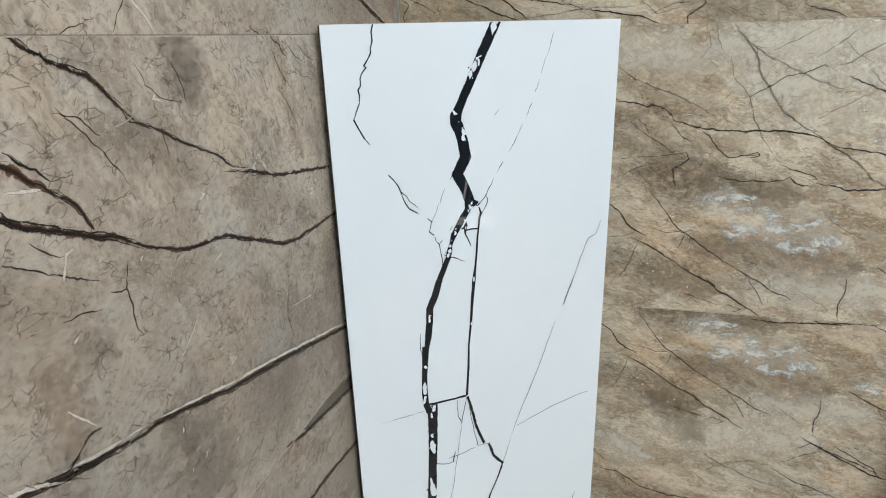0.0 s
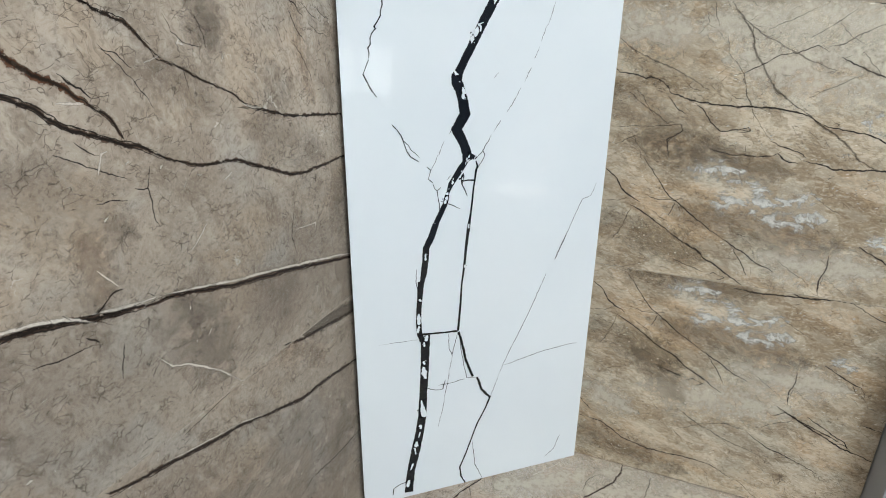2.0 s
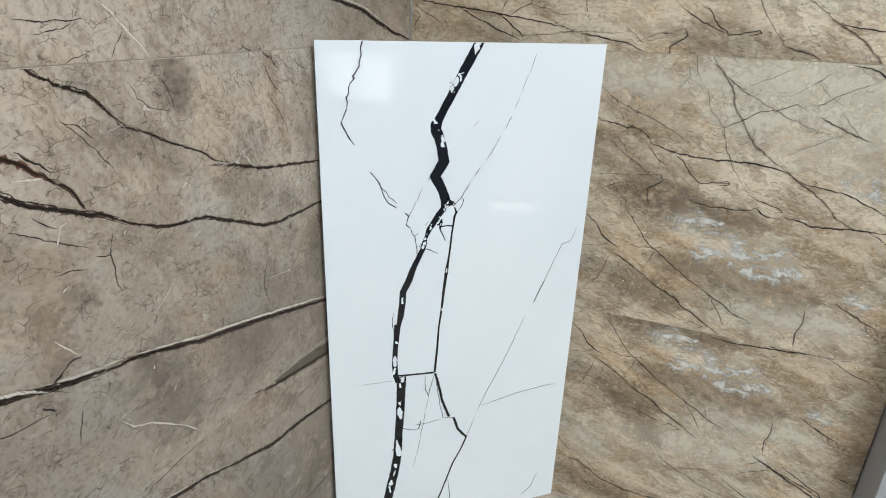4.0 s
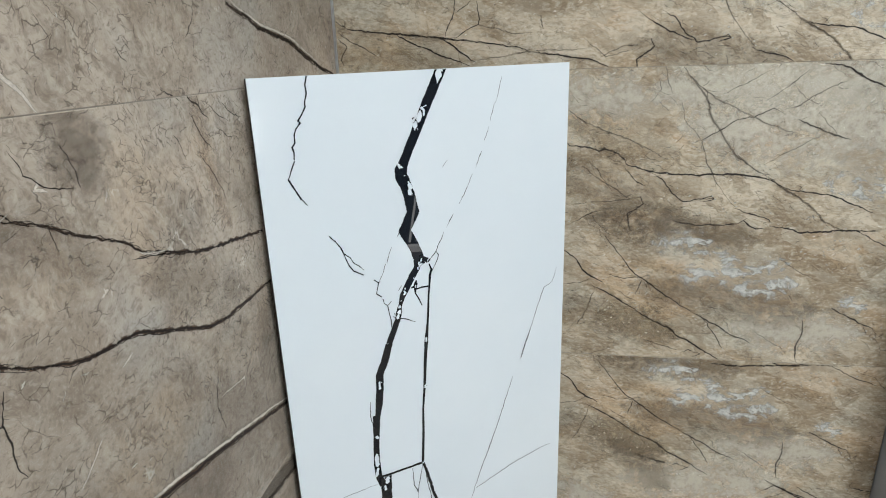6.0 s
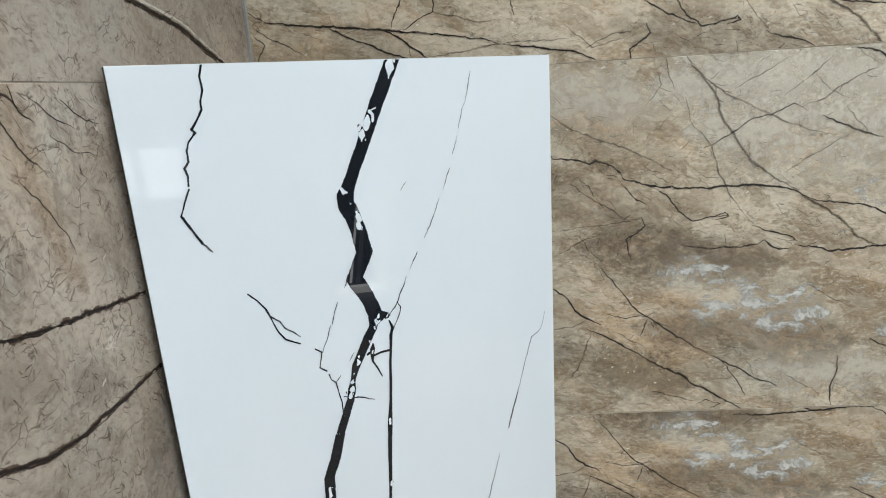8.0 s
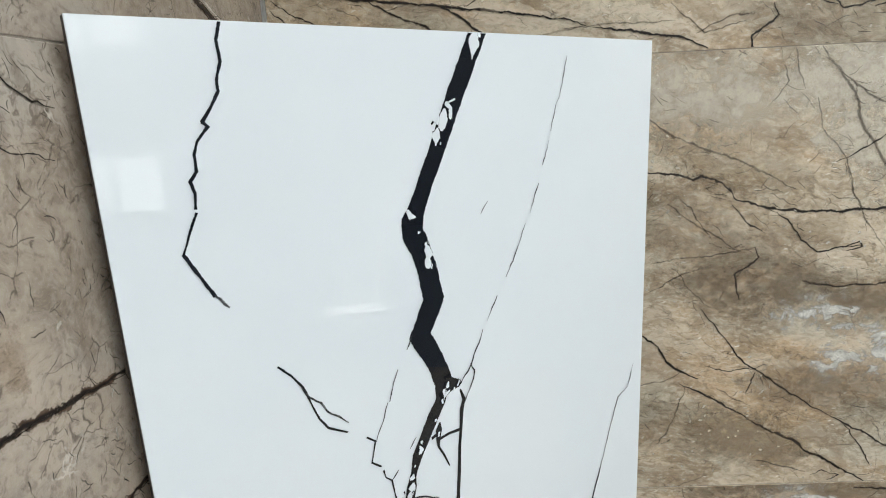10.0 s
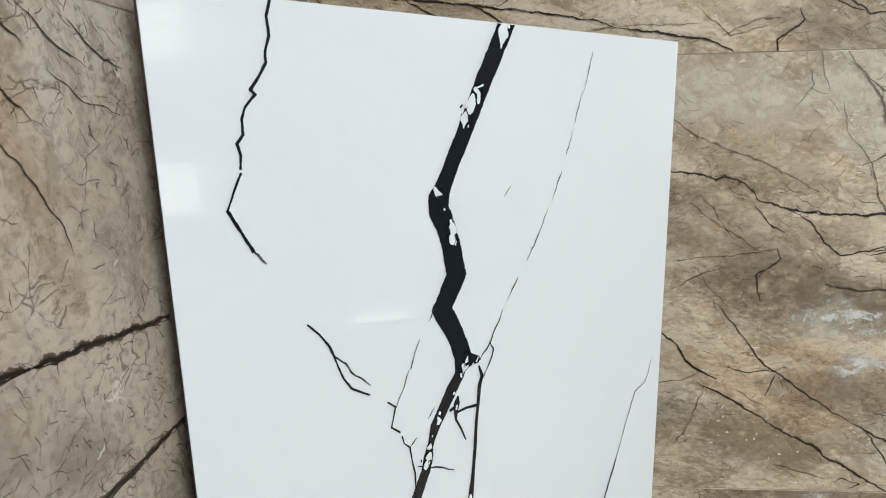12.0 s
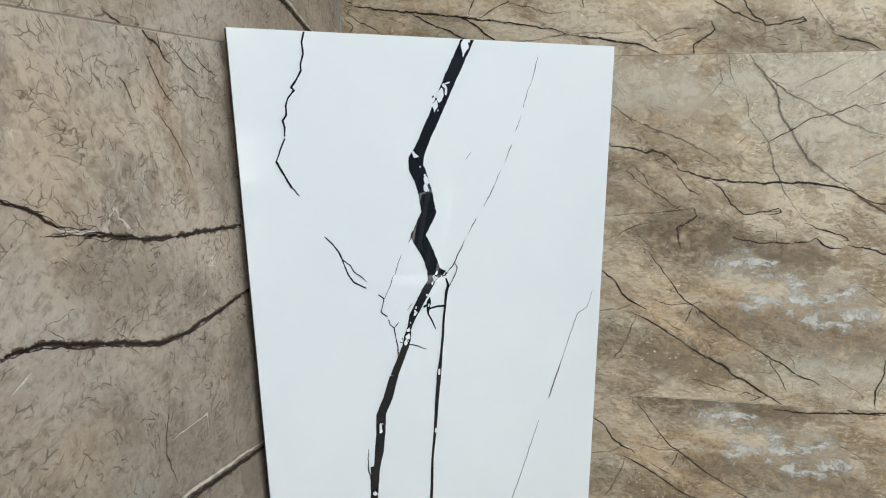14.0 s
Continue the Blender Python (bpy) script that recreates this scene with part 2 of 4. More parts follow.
def vein_ink(name, dark, light, rough, ragged, soft, gaps, strength, gloss_ior=1.5, core=0.0, wisp=False):
    """Printed vein: a ragged band about a centre line, clear outside it.
    gaps: how much of its length fades out; strength: how opaque the ink is; core: how much darker its
    middle is than its rim; wisp: torn into feathery shreds."""
    m = Nodes(name)
    p, band, size = m.uv("print"), m.uv("band"), m.uv("size")
    sb = m.node("ShaderNodeSeparateXYZ", Vector=band)
    ss = m.node("ShaderNodeSeparateXYZ", Vector=size)
    along, across, half = sb.outputs[0], m.math("ABSOLUTE", sb.outputs[1]), ss.outputs[0]
    n1 = m.noise(p, 75.0, 4, 0.65)
    n2 = m.noise(p, 420.0, 5, 0.7)
    n3 = m.noise(m.scaled(p, 1, 1, 1, 0, (3, 8, 0)), 24.0, 3, 0.6)
    w = m.math("MULTIPLY", half, m.ramp(n1, 0.25, 0.75, 1 - 0.6 * ragged, 1 + 0.5 * ragged))
    d = m.math("ADD", across, m.math("MULTIPLY", m.math("SUBTRACT", n2, 0.5), m.math("MULTIPLY", half, 1.6 * ragged)))
    edge = m.math("ADD", m.math("MULTIPLY", half, soft), 0.00015)
    mask = m.ramp(d, m.math("ADD", w, edge), m.math("SUBTRACT", w, edge))
    fade = m.ramp(n3, 0.36, 0.36 + 0.25 * max(gaps, 0.02) + 0.02, 1.0 - gaps, 1.0)
    alpha = m.math("MULTIPLY", m.math("MULTIPLY", mask, fade), strength)
    if wisp:
        torn = m.warped(m.warped(p, 16.0, 4.0, 0.05), 70.0, 4.0, 0.014)
        shred = m.noise(m.tilted(torn, -10, 0.8, 1.7), 34.0, 6, 0.62, 0.4)
        alpha = m.math("MULTIPLY", alpha, m.ramp(shred, 0.44, 0.60))
    tone = m.ramp(n2, 0.35, 0.68)
    if core:
        rim = m.math("DIVIDE", across, m.math("ADD", half, 0.00005))
        tone = m.ramp(m.math("ADD", m.math("MULTIPLY", n2, 1.0 - 0.5 * core), m.math("MULTIPLY", rim, core)), 0.45, 1.15)
    col = m.mix(tone, dark, light)
    m.set(Base_Color=col, Roughness=rough, IOR=gloss_ior, Specular_IOR_Level=0.5 if rough < 0.1 else 0.22)
    clear = m.node("ShaderNodeBsdfTransparent")
    blend = m.node("ShaderNodeMixShader", Fac=alpha)
    m.t.links.new(clear.outputs[0], blend.inputs[1])
    m.t.links.new(m.bsdf.outputs[0], blend.inputs[2])
    m.t.links.new(blend.outputs[0], m.out.inputs[0])
    return m.mat


TAUPE, OLIVE, WHITE = taupe_marble(), olive_marble(), white_porcelain()
INKS = {
    "black": vein_ink("black_vein", (0.003, 0.005, 0.009), (0.005, 0.008, 0.013), 0.004, 0.13, 0.02, 0.0, 1.0, 1.52),
    "fissure": vein_ink("thin_black_vein", (0.003, 0.005, 0.009), (0.006, 0.009, 0.014), 0.004, 0.60, 0.06, 0.0, 1.0, 1.52),
    "hair": vein_ink("black_hairline", (0.012, 0.014, 0.018), (0.04, 0.042, 0.05), 0.012, 0.45, 0.2, 0.25, 1.0, 1.52),
    "dash": vein_ink("broken_hairline", (0.03, 0.032, 0.036), (0.10, 0.10, 0.11), 0.012, 0.5, 0.3, 0.7, 0.95, 1.52),
    "islet": vein_ink("white_islet", (0.705, 0.755, 0.795), (0.73, 0.775, 0.81), 0.004, 0.6, 0.03, 0.0, 1.0, 1.52),
    "brown": vein_ink("dark_brown_vein", (0.010, 0.006, 0.005), (0.130, 0.082, 0.056), 0.55, 1.35, 0.24, 0.10, 1.0, core=0.75),
    "rust": vein_ink("rust_brown_vein", (0.016, 0.009, 0.006), (0.17, 0.078, 0.042), 0.55, 1.1, 0.28, 0.1, 0.95, core=0.7),
    "line": vein_ink("dark_hairline", (0.012, 0.009, 0.008), (0.070, 0.048, 0.036), 0.55, 1.1, 0.3, 0.35, 1.0, core=0.5),
    "umber": vein_ink("umber_hairline", (0.060, 0.042, 0.030), (0.19, 0.132, 0.086), 0.48, 1.1, 0.55, 0.45, 0.6, core=0.6),
    "tick": vein_ink("fine_crack", (0.06, 0.043, 0.032), (0.17, 0.128, 0.096), 0.48, 0.9, 0.5, 0.6, 0.75),
    "fleck": vein_ink("chalk_fleck", (0.60, 0.55, 0.47), (0.88, 0.84, 0.76), 0.48, 1.0, 0.35, 0.5, 0.72),
    "pale": vein_ink("chalk_vein", (0.52, 0.46, 0.40), (0.76, 0.71, 0.64), 0.48, 0.9, 0.35, 0.35, 0.9),
    "cloud": vein_ink("pale_grey_pool", (0.50, 0.49, 0.455), (0.80, 0.79, 0.755), 0.48, 1.2, 0.9, 0.2, 0.9, wisp=True),
    "haze": vein_ink("cream_haze", (0.66, 0.595, 0.49), (0.84, 0.785, 0.675), 0.48, 1.2, 0.95, 0.5, 0.55),
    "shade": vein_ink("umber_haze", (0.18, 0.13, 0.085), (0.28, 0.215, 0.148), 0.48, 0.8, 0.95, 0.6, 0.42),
    "dusk": vein_ink("grey_brown_haze", (0.17, 0.130, 0.098), (0.26, 0.206, 0.160), 0.48, 0.9, 0.95, 0.5, 0.30),
    # broad shade of the left wall, laid on as ink
    "wash": vein_ink("grey_shade_wash", (0.20, 0.168, 0.138), (0.235, 0.198, 0.162), 0.5, 0.22, 0.95, 0.35, 0.30),
    "slate": vein_ink("slate_wedge", (0.13, 0.108, 0.088), (0.19, 0.16, 0.13), 0.5, 0.5, 0.5, 0.1, 0.7),
    "ochre": vein_ink("ochre_haze", (0.42, 0.31, 0.19), (0.50, 0.39, 0.26), 0.48, 1.2, 0.95, 0.5, 0.32),
    "rusty": vein_ink("rust_haze", (0.42, 0.29, 0.185), (0.50, 0.37, 0.26), 0.48, 1.2, 0.95, 0.6, 0.4),
}
INK_ORDER = list(INKS)
WALL_PAINT = plain("grey_wall_paint", (0.22, 0.225, 0.235), 0.7)
GREY_PAINT = plain("blue_grey_panel_paint", (0.33, 0.345, 0.37), 0.45, 0.0, 0.05)
ADHESIVE = plain("grey_grout", (0.27, 0.235, 0.20), 0.85)
STEEL = plain("brushed_aluminium_trim", (0.50, 0.50, 0.50), 0.4, 0.8, 0.06)
FRAME_PAINT = plain("white_window_frame", (0.78, 0.78, 0.77), 0.4)
# porcelain sides darkened: the shade of the wall gap is put into their colour
SLAB_SIDE_SHADE = plain("shade_dark_slab_sides", (0.06, 0.052, 0.046), 0.7)
BISCUIT = plain("porcelain_body", (0.66, 0.65, 0.62), 0.6)
CEIL_PAINT = plain("matt_white_ceiling", (0.80, 0.80, 0.79), 0.85)
SHOP_FLOOR = plain("dark_grey_floor_tile", (0.15, 0.158, 0.17), 0.35)


def glow(name, colour, power):
    m = Nodes(name)
    return m.set(Base_Color=(0.8, 0.8, 0.8), Emission_Color=colour, Emission_Strength=power, Roughness=0.4)


LAMP = glow("lit_diffuser", (1.0, 0.97, 0.92), 4.0)
# glow made up to show as bright streaks mirrored in the slab
ADDED_GLOW = glow("added_edge_glow", (1.0, 1.0, 1.0), 2.4)
DAY = glow("bright_daylight_outside", (0.92, 0.97, 1.0), 3.0)
g = Nodes("window_glass")
PANE = g.set(Base_Color=(1, 1, 1), Roughness=0.01, Transmission_Weight=1.0, IOR=1.1)


# ---- mesh helpers ----
def box_into(bm, x0, x1, y0, y1, z0, z1, bevel=0.0, slot=0):
    r = bmesh.ops.create_cube(bm, size=1.0, matrix=Matrix.LocRotScale(((x0 + x1) / 2, (y0 + y1) / 2, (z0 + z1) / 2), None, (x1 - x0, y1 - y0, z1 - z0)))
    faces = {f for v in r["verts"] for f in v.link_faces}
    for f in faces:
        f.material_index = slot
    if bevel:
        edges = {e for v in r["verts"] for e in v.link_edges}
        bmesh.ops.bevel(bm, geom=list(edges), offset=bevel, segments=2, profile=0.5, affect="EDGES", material=-1)


def mesh_of(name, bm, *mats):
    me = bpy.data.meshes.new(name)
    bm.to_mesh(me)
    bm.free()
    for mt in mats:
        me.materials.append(mt)
    return me


def part(name, bm, material, parent, label=""):
    ob = new(name, mesh_of(name, bm, material))
    ob.parent = parent
    return tagged(ob, label)


def block(name, x0, x1, y0, y1, z0, z1, material, parent=None, bevel=0.0, label=""):
    bm = bmesh.new()
    box_into(bm, x0, x1, y0, y1, z0, z1, bevel)
    ob = new(name, mesh_of(name, bm, material))
    if parent:
        ob.parent = parent
    return tagged(ob, label)


# ---- veins: drawn as strokes on a print, laid on the tiles that carry it ----
W, L, R0, R1, R2, F = [], [], [], [], [], []


THIN = {"brown": 0.57, "line": 0.50, "umber": 0.46, "hair": 0.8, "dash": 0.75, "pale": 0.8, "islet": 0.66, "rust": 0.55}


def vein(sheet, ink, half, *points):
    """A stroke of that half width; points with a third number give their own."""
    if ink == "fissure" and half < 0.002:
        half *= 0.68
    sheet.append((ink, half * THIN.get(ink, 1.0) or max(q[2] for q in points), points))


# white slab
vein(W, "black", 0.0, (0.3163, 1.2036, 0.0103), (0.3143, 1.1992, 0.0098), (0.2866, 1.1494, 0.0094), (0.2728, 1.1231, 0.0092), (0.2636, 1.1049, 0.0088), (0.2485, 1.0781, 0.0085), (0.2373, 1.0559, 0.0088), (0.2314, 1.0453, 0.0116), (0.2308, 1.0338, 0.0111), (0.2380, 1.0182, 0.0107), (0.2433, 1.0018, 0.0106), (0.2499, 0.9707, 0.0116), (0.2319, 0.9392, 0.0111), (0.2479, 0.9092, 0.0097), (0.2542, 0.8915, 0.0103), (0.2574, 0.8802, 0.0106))
vein(W, "black", 0.0, (0.2538, 0.8836, 0.0087), (0.2531, 0.8757, 0.0076), (0.2512, 0.8681, 0.0063), (0.2403, 0.8541, 0.0070), (0.2297, 0.8368, 0.0067), (0.2204, 0.8238, 0.0062), (0.2154, 0.8093, 0.0037), (0.2133, 0.8031, 0.0040), (0.2114, 0.7944, 0.0059), (0.2077, 0.7805, 0.0058), (0.1876, 0.7392, 0.0064))
vein(W, "black", 0.0, (0.2579, 0.8789, 0.0089), (0.2666, 0.8798, 0.0067), (0.2768, 0.8773, 0.0037), (0.2786, 0.8779, 0.0015))
vein(W, "black", 0.0, (0.1876, 0.7392, 0.0073), (0.1768, 0.7077, 0.0078), (0.1651, 0.6852, 0.0075), (0.1634, 0.6561, 0.0076), (0.1591, 0.6226, 0.0070), (0.1554, 0.6037, 0.0051))
vein(W, "black", 0.0, (0.1529, 0.6061, 0.0077), (0.1498, 0.5680, 0.0065), (0.1472, 0.5399, 0.0059), (0.1460, 0.5038, 0.0065), (0.1479, 0.4754, 0.0063), (0.1553, 0.4539, 0.0071))
vein(W, "black", 0.0, (0.1625, 0.4678, 0.0114), (0.1614, 0.4339, 0.0108), (0.1596, 0.3720, 0.0103), (0.1558, 0.3084, 0.0098), (0.1525, 0.2425, 0.0107), (0.1462, 0.2011, 0.0109), (0.1347, 0.1424, 0.0118), (0.1215, 0.0824, 0.0104), (0.1145, 0.0144, 0.0113))
vein(W, "black", 0.0, (0.2761, 0.8706, 0.0010), (0.2805, 0.8589, 0.0021), (0.2770, 0.8491, 0.0025), (0.2750, 0.8302, 0.0019), (0.2723, 0.8114, 0.0019), (0.2701, 0.7822, 0.0022), (0.2673, 0.7553, 0.0022), (0.2632, 0.7243, 0.0039))
vein(W, "black", 0.0, (0.2632, 0.7243, 0.0039), (0.2584, 0.6794, 0.0033), (0.2547, 0.6319, 0.0027), (0.2490, 0.5833, 0.0020), (0.2471, 0.5329, 0.0027), (0.2422, 0.4664, 0.0028))
vein(W, "black", 0.0, (0.2488, 0.8461, 0.0009), (0.2472, 0.8388, 0.0038), (0.2458, 0.8297, 0.0026), (0.2459, 0.8213, 0.0012), (0.2523, 0.8092, 0.0011), (0.2581, 0.7951, 0.0007))
vein(W, "black", 0.0, (0.2478, 0.8290, 0.0015), (0.2599, 0.8299, 0.0015), (0.2732, 0.8284, 0.0016))
vein(W, "black", 0.0, (0.2381, 0.8333, 0.0018), (0.2448, 0.8353, 0.0018))
vein(W, "islet", 0.0, (0.3110, 1.1974, 0.0040), (0.3094, 1.1900, 0.0070), (0.3074, 1.1809, 0.0013))
vein(W, "islet", 0.0, (0.3160, 1.1987, 0.0017), (0.3170, 1.1965, 0.0013))
vein(W, "islet", 0.0, (0.2777, 1.1417, 0.0009), (0.2846, 1.1439, 0.0009))
vein(W, "islet", 0.0, (0.2746, 1.1407, 0.0025), (0.2795, 1.1363, 0.0019), (0.2785, 1.1285, 0.0016))
vein(W, "islet", 0.0, (0.2717, 1.1339, 0.0025), (0.2701, 1.1287, 0.0046), (0.2684, 1.1204, 0.0037))
vein(W, "islet", 0.0, (0.2652, 1.1294, 0.0012), (0.2636, 1.1242, 0.0015))
vein(W, "islet", 0.0, (0.2629, 1.1181, 0.0024), (0.2619, 1.1129, 0.0046), (0.2609, 1.1082, 0.0012))
vein(W, "islet", 0.0, (0.2262, 1.0541, 0.0017), (0.2286, 1.0491, 0.0023), (0.2335, 1.0479, 0.0009))
vein(W, "islet", 0.0, (0.2367, 1.0343, 0.0009), (0.2366, 1.0331, 0.0009))
vein(W, "islet", 0.0, (0.2435, 1.0228, 0.0015), (0.2441, 1.0203, 0.0012))
vein(W, "islet", 0.0, (0.2449, 1.0183, 0.0034), (0.2469, 1.0112, 0.0040))
vein(W, "islet", 0.0, (0.2447, 1.0082, 0.0031), (0.2457, 1.0017, 0.0040))
vein(W, "islet", 0.0, (0.2612, 0.8835, 0.0009), (0.2599, 0.8794, 0.0021))
vein(W, "islet", 0.0, (0.2556, 0.8768, 0.0018), (0.2575, 0.8715, 0.0030), (0.2616, 0.8740, 0.0012))
vein(W, "islet", 0.0, (0.2529, 0.8683, 0.0015), (0.2534, 0.8648, 0.0009))
vein(W, "islet", 0.0, (0.2750, 0.8794, 0.0009), (0.2729, 0.8763, 0.0015))
vein(W, "islet", 0.0, (0.2688, 0.8751, 0.0012), (0.2679, 0.8726, 0.0009))
vein(W, "islet", 0.0, (0.2441, 0.8514, 0.0012), (0.2435, 0.8498, 0.0012))
vein(W, "islet", 0.0, (0.2259, 0.8361, 0.0014), (0.2253, 0.8344, 0.0011))
vein(W, "islet", 0.0, (0.2236, 0.8313, 0.0011), (0.2256, 0.8275, 0.0023), (0.2228, 0.8248, 0.0014))
vein(W, "islet", 0.0, (0.2164, 0.8151, 0.0008), (0.2160, 0.8136, 0.0008))
vein(W, "islet", 0.0, (0.2136, 0.8056, 0.0014), (0.2125, 0.8032, 0.0031))
vein(W, "islet", 0.0, (0.2125, 0.7958, 0.0029), (0.2113, 0.7925, 0.0043))
vein(W, "islet", 0.0, (0.2088, 0.7884, 0.0031), (0.2076, 0.7837, 0.0037))
vein(W, "islet", 0.0, (0.2471, 0.8364, 0.0012), (0.2462, 0.8327, 0.0012))
vein(W, "islet", 0.0, (0.1633, 0.6708, 0.0019), (0.1634, 0.6574, 0.0025))
vein(W, "islet", 0.0, (0.1485, 0.5625, 0.0026), (0.1523, 0.5585, 0.0020))
vein(W, "islet", 0.0, (0.1466, 0.5241, 0.0033), (0.1459, 0.5140, 0.0046), (0.1466, 0.5007, 0.0033))
vein(W, "islet", 0.0, (0.1466, 0.4934, 0.0027), (0.1433, 0.4791, 0.0033))
vein(W, "islet", 0.0, (0.1659, 0.4650, 0.0034), (0.1639, 0.4548, 0.0041))
vein(W, "islet", 0.0, (0.1586, 0.4496, 0.0020), (0.1600, 0.4402, 0.0027))
vein(W, "islet", 0.0, (0.1568, 0.3976, 0.0034), (0.1589, 0.3910, 0.0021))
vein(W, "islet", 0.0, (0.1569, 0.3804, 0.0041), (0.1590, 0.3682, 0.0063), (0.1618, 0.3533, 0.0035))
vein(W, "islet", 0.0, (0.1510, 0.2863, 0.0021), (0.1538, 0.2658, 0.0057), (0.1581, 0.2446, 0.0080))
vein(W, "islet", 0.0, (0.1469, 0.2164, 0.0044), (0.1490, 0.2074, 0.0022))
vein(W, "islet", 0.0, (0.1469, 0.1966, 0.0022), (0.1426, 0.1828, 0.0015))
vein(W, "islet", 0.0, (0.1376, 0.1682, 0.0029), (0.1355, 0.1564, 0.0051))
vein(W, "islet", 0.0, (0.1326, 0.1500, 0.0022), (0.1347, 0.1317, 0.0015))
vein(W, "islet", 0.0, (0.1267, 0.1030, 0.0022), (0.1208, 0.0863, 0.0015))
vein(W, "islet", 0.0, (0.1155, 0.0517, 0.0030), (0.1117, 0.0350, 0.0045))
vein(W, "islet", 0.0, (0.2631, 0.7296, 0.0019), (0.2627, 0.7217, 0.0020))
vein(W, "islet", 0.0, (0.2560, 0.6331, 0.0020), (0.2555, 0.6276, 0.0020))
vein(W, "fissure", 0.0016, (0.123, 0.050), (0.093, 0.047), (0.075, 0.037), (0.073, 0.018))
vein(W, "fissure", 0.0024, (0.149, 0.473), (0.192, 0.469), (0.240, 0.466))
vein(W, "fissure", 0.003, (0.244, 0.462), (0.252, 0.433), (0.264, 0.380), (0.282, 0.332))
vein(W, "hair", 0.0009, (0.245, 0.455), (0.252, 0.406), (0.267, 0.330), (0.295, 0.326))
vein(W, "fissure", 0.0032, (0.295, 0.325), (0.307, 0.288), (0.331, 0.259))
vein(W, "fissure", 0.002, (0.331, 0.259), (0.318, 0.225), (0.298, 0.185), (0.284, 0.142), (0.270, 0.099), (0.253, 0.056), (0.257, 0.026), (0.270, -0.001))
vein(W, "hair", 0.001, (0.286, 0.133), (0.295, 0.055), (0.318, 0.002))
vein(W, "hair", 0.001, (0.219, 0.462), (0.220, 0.423), (0.228, 0.402), (0.235, 0.433), (0.242, 0.463))
vein(W, "dash", 0.0009, (0.229, 0.402), (0.219, 0.339), (0.206, 0.257), (0.193, 0.199))
vein(W, "hair", 0.0011, (0.163, 0.323), (0.187, 0.312), (0.208, 0.311))
vein(W, "hair", 0.0009, (0.194, 0.324), (0.230, 0.324), (0.261, 0.328))
vein(W, "fissure", 0.0016, (0.205, 0.312), (0.211, 0.334))
vein(W, "dash", 0.0008, (0.053, 0.462), (0.085, 0.462), (0.143, 0.460))
vein(W, "hair", 0.001, (0.143, 0.637), (0.141, 0.609), (0.146, 0.581))
vein(W, "fissure", 0.0016, (0.087, 1.201), (0.083, 1.188), (0.084, 1.175), (0.080, 1.163), (0.080, 1.156), (0.073, 1.145), (0.067, 1.137))
vein(W, "fissure", 0.0015, (0.067, 1.137), (0.070, 1.134), (0.062, 1.125), (0.059, 1.117), (0.059, 1.106), (0.054, 1.100), (0.056, 1.092), (0.055, 1.082))
vein(W, "fissure", 0.0013, (0.055, 1.079), (0.049, 1.067), (0.043, 1.053))
vein(W, "fissure", 0.0019, (0.043, 1.053), (0.051, 1.037), (0.059, 1.021))
vein(W, "dash", 0.0014, (0.059, 1.021), (0.068, 1.010))
vein(W, "fissure", 0.0013, (0.097, 0.955), (0.107, 0.944), (0.115, 0.932), (0.121, 0.914), (0.126, 0.900), (0.133, 0.889), (0.150, 0.878))
vein(W, "hair", 0.001, (0.114, 0.932), (0.118, 0.923), (0.129, 0.913), (0.137, 0.900), (0.152, 0.886))
vein(W, "fissure", 0.0011, (0.168, 0.865), (0.176, 0.858), (0.171, 0.839), (0.180, 0.831))
vein(W, "fissure", 0.0011, (0.182, 0.826), (0.184, 0.818), (0.190, 0.812), (0.192, 0.798), (0.195, 0.783), (0.195, 0.757))
vein(W, "hair", 0.0009, (0.198, 0.819), (0.190, 0.812))
vein(W, "hair", 0.0011, (0.198, 0.789), (0.223, 0.778), (0.243, 0.767))
vein(W, "dash", 0.0008, (0.439, 1.182), (0.436, 1.173), (0.428, 1.145), (0.420, 1.130), (0.413, 1.108))
vein(W, "dash", 0.001, (0.410, 1.099), (0.400, 1.075))
vein(W, "dash", 0.001, (0.394, 1.057), (0.380, 1.028))
vein(W, "dash", 0.001, (0.373, 1.019), (0.360, 0.995), (0.343, 0.969))
vein(W, "dash", 0.001, (0.330, 0.953), (0.315, 0.930))
vein(W, "hair", 0.001, (0.309, 0.923), (0.292, 0.892), (0.278, 0.877))
vein(W, "hair", 0.0011, (0.291, 0.893), (0.296, 0.884), (0.294, 0.876), (0.280, 0.853))
vein(W, "hair", 0.0008, (0.577, 0.797), (0.566, 0.768), (0.544, 0.761), (0.521, 0.706), (0.486, 0.618))
vein(W, "hair", 0.0009, (0.508, 0.675), (0.484, 0.617))
vein(W, "hair", 0.0009, (0.464, 0.582), (0.420, 0.474), (0.381, 0.392), (0.355, 0.330))
vein(W, "dash", 0.0009, (0.355, 0.330), (0.342, 0.290), (0.332, 0.262))
vein(W, "hair", 0.0008, (0.366, 0.347), (0.406, 0.355), (0.475, 0.368), (0.545, 0.374), (0.570, 0.372))
vein(W, "hair", 0.0011, (0.544, 0.087), (0.529, 0.045), (0.502, 0.024))
vein(W, "dash", 0.0008, (0.321, 1.049), (0.311, 1.038))
vein(W, "dash", 0.0008, (0.223, 0.943), (0.216, 0.931))
vein(W, "dash", 0.0009, (0.205, 0.916), (0.194, 0.889))
vein(W, "dash", 0.0007, (0.192, 0.889), (0.183, 0.869), (0.177, 0.857))
vein(W, "dash", 0.0008, (0.220, 0.843), (0.212, 0.834))
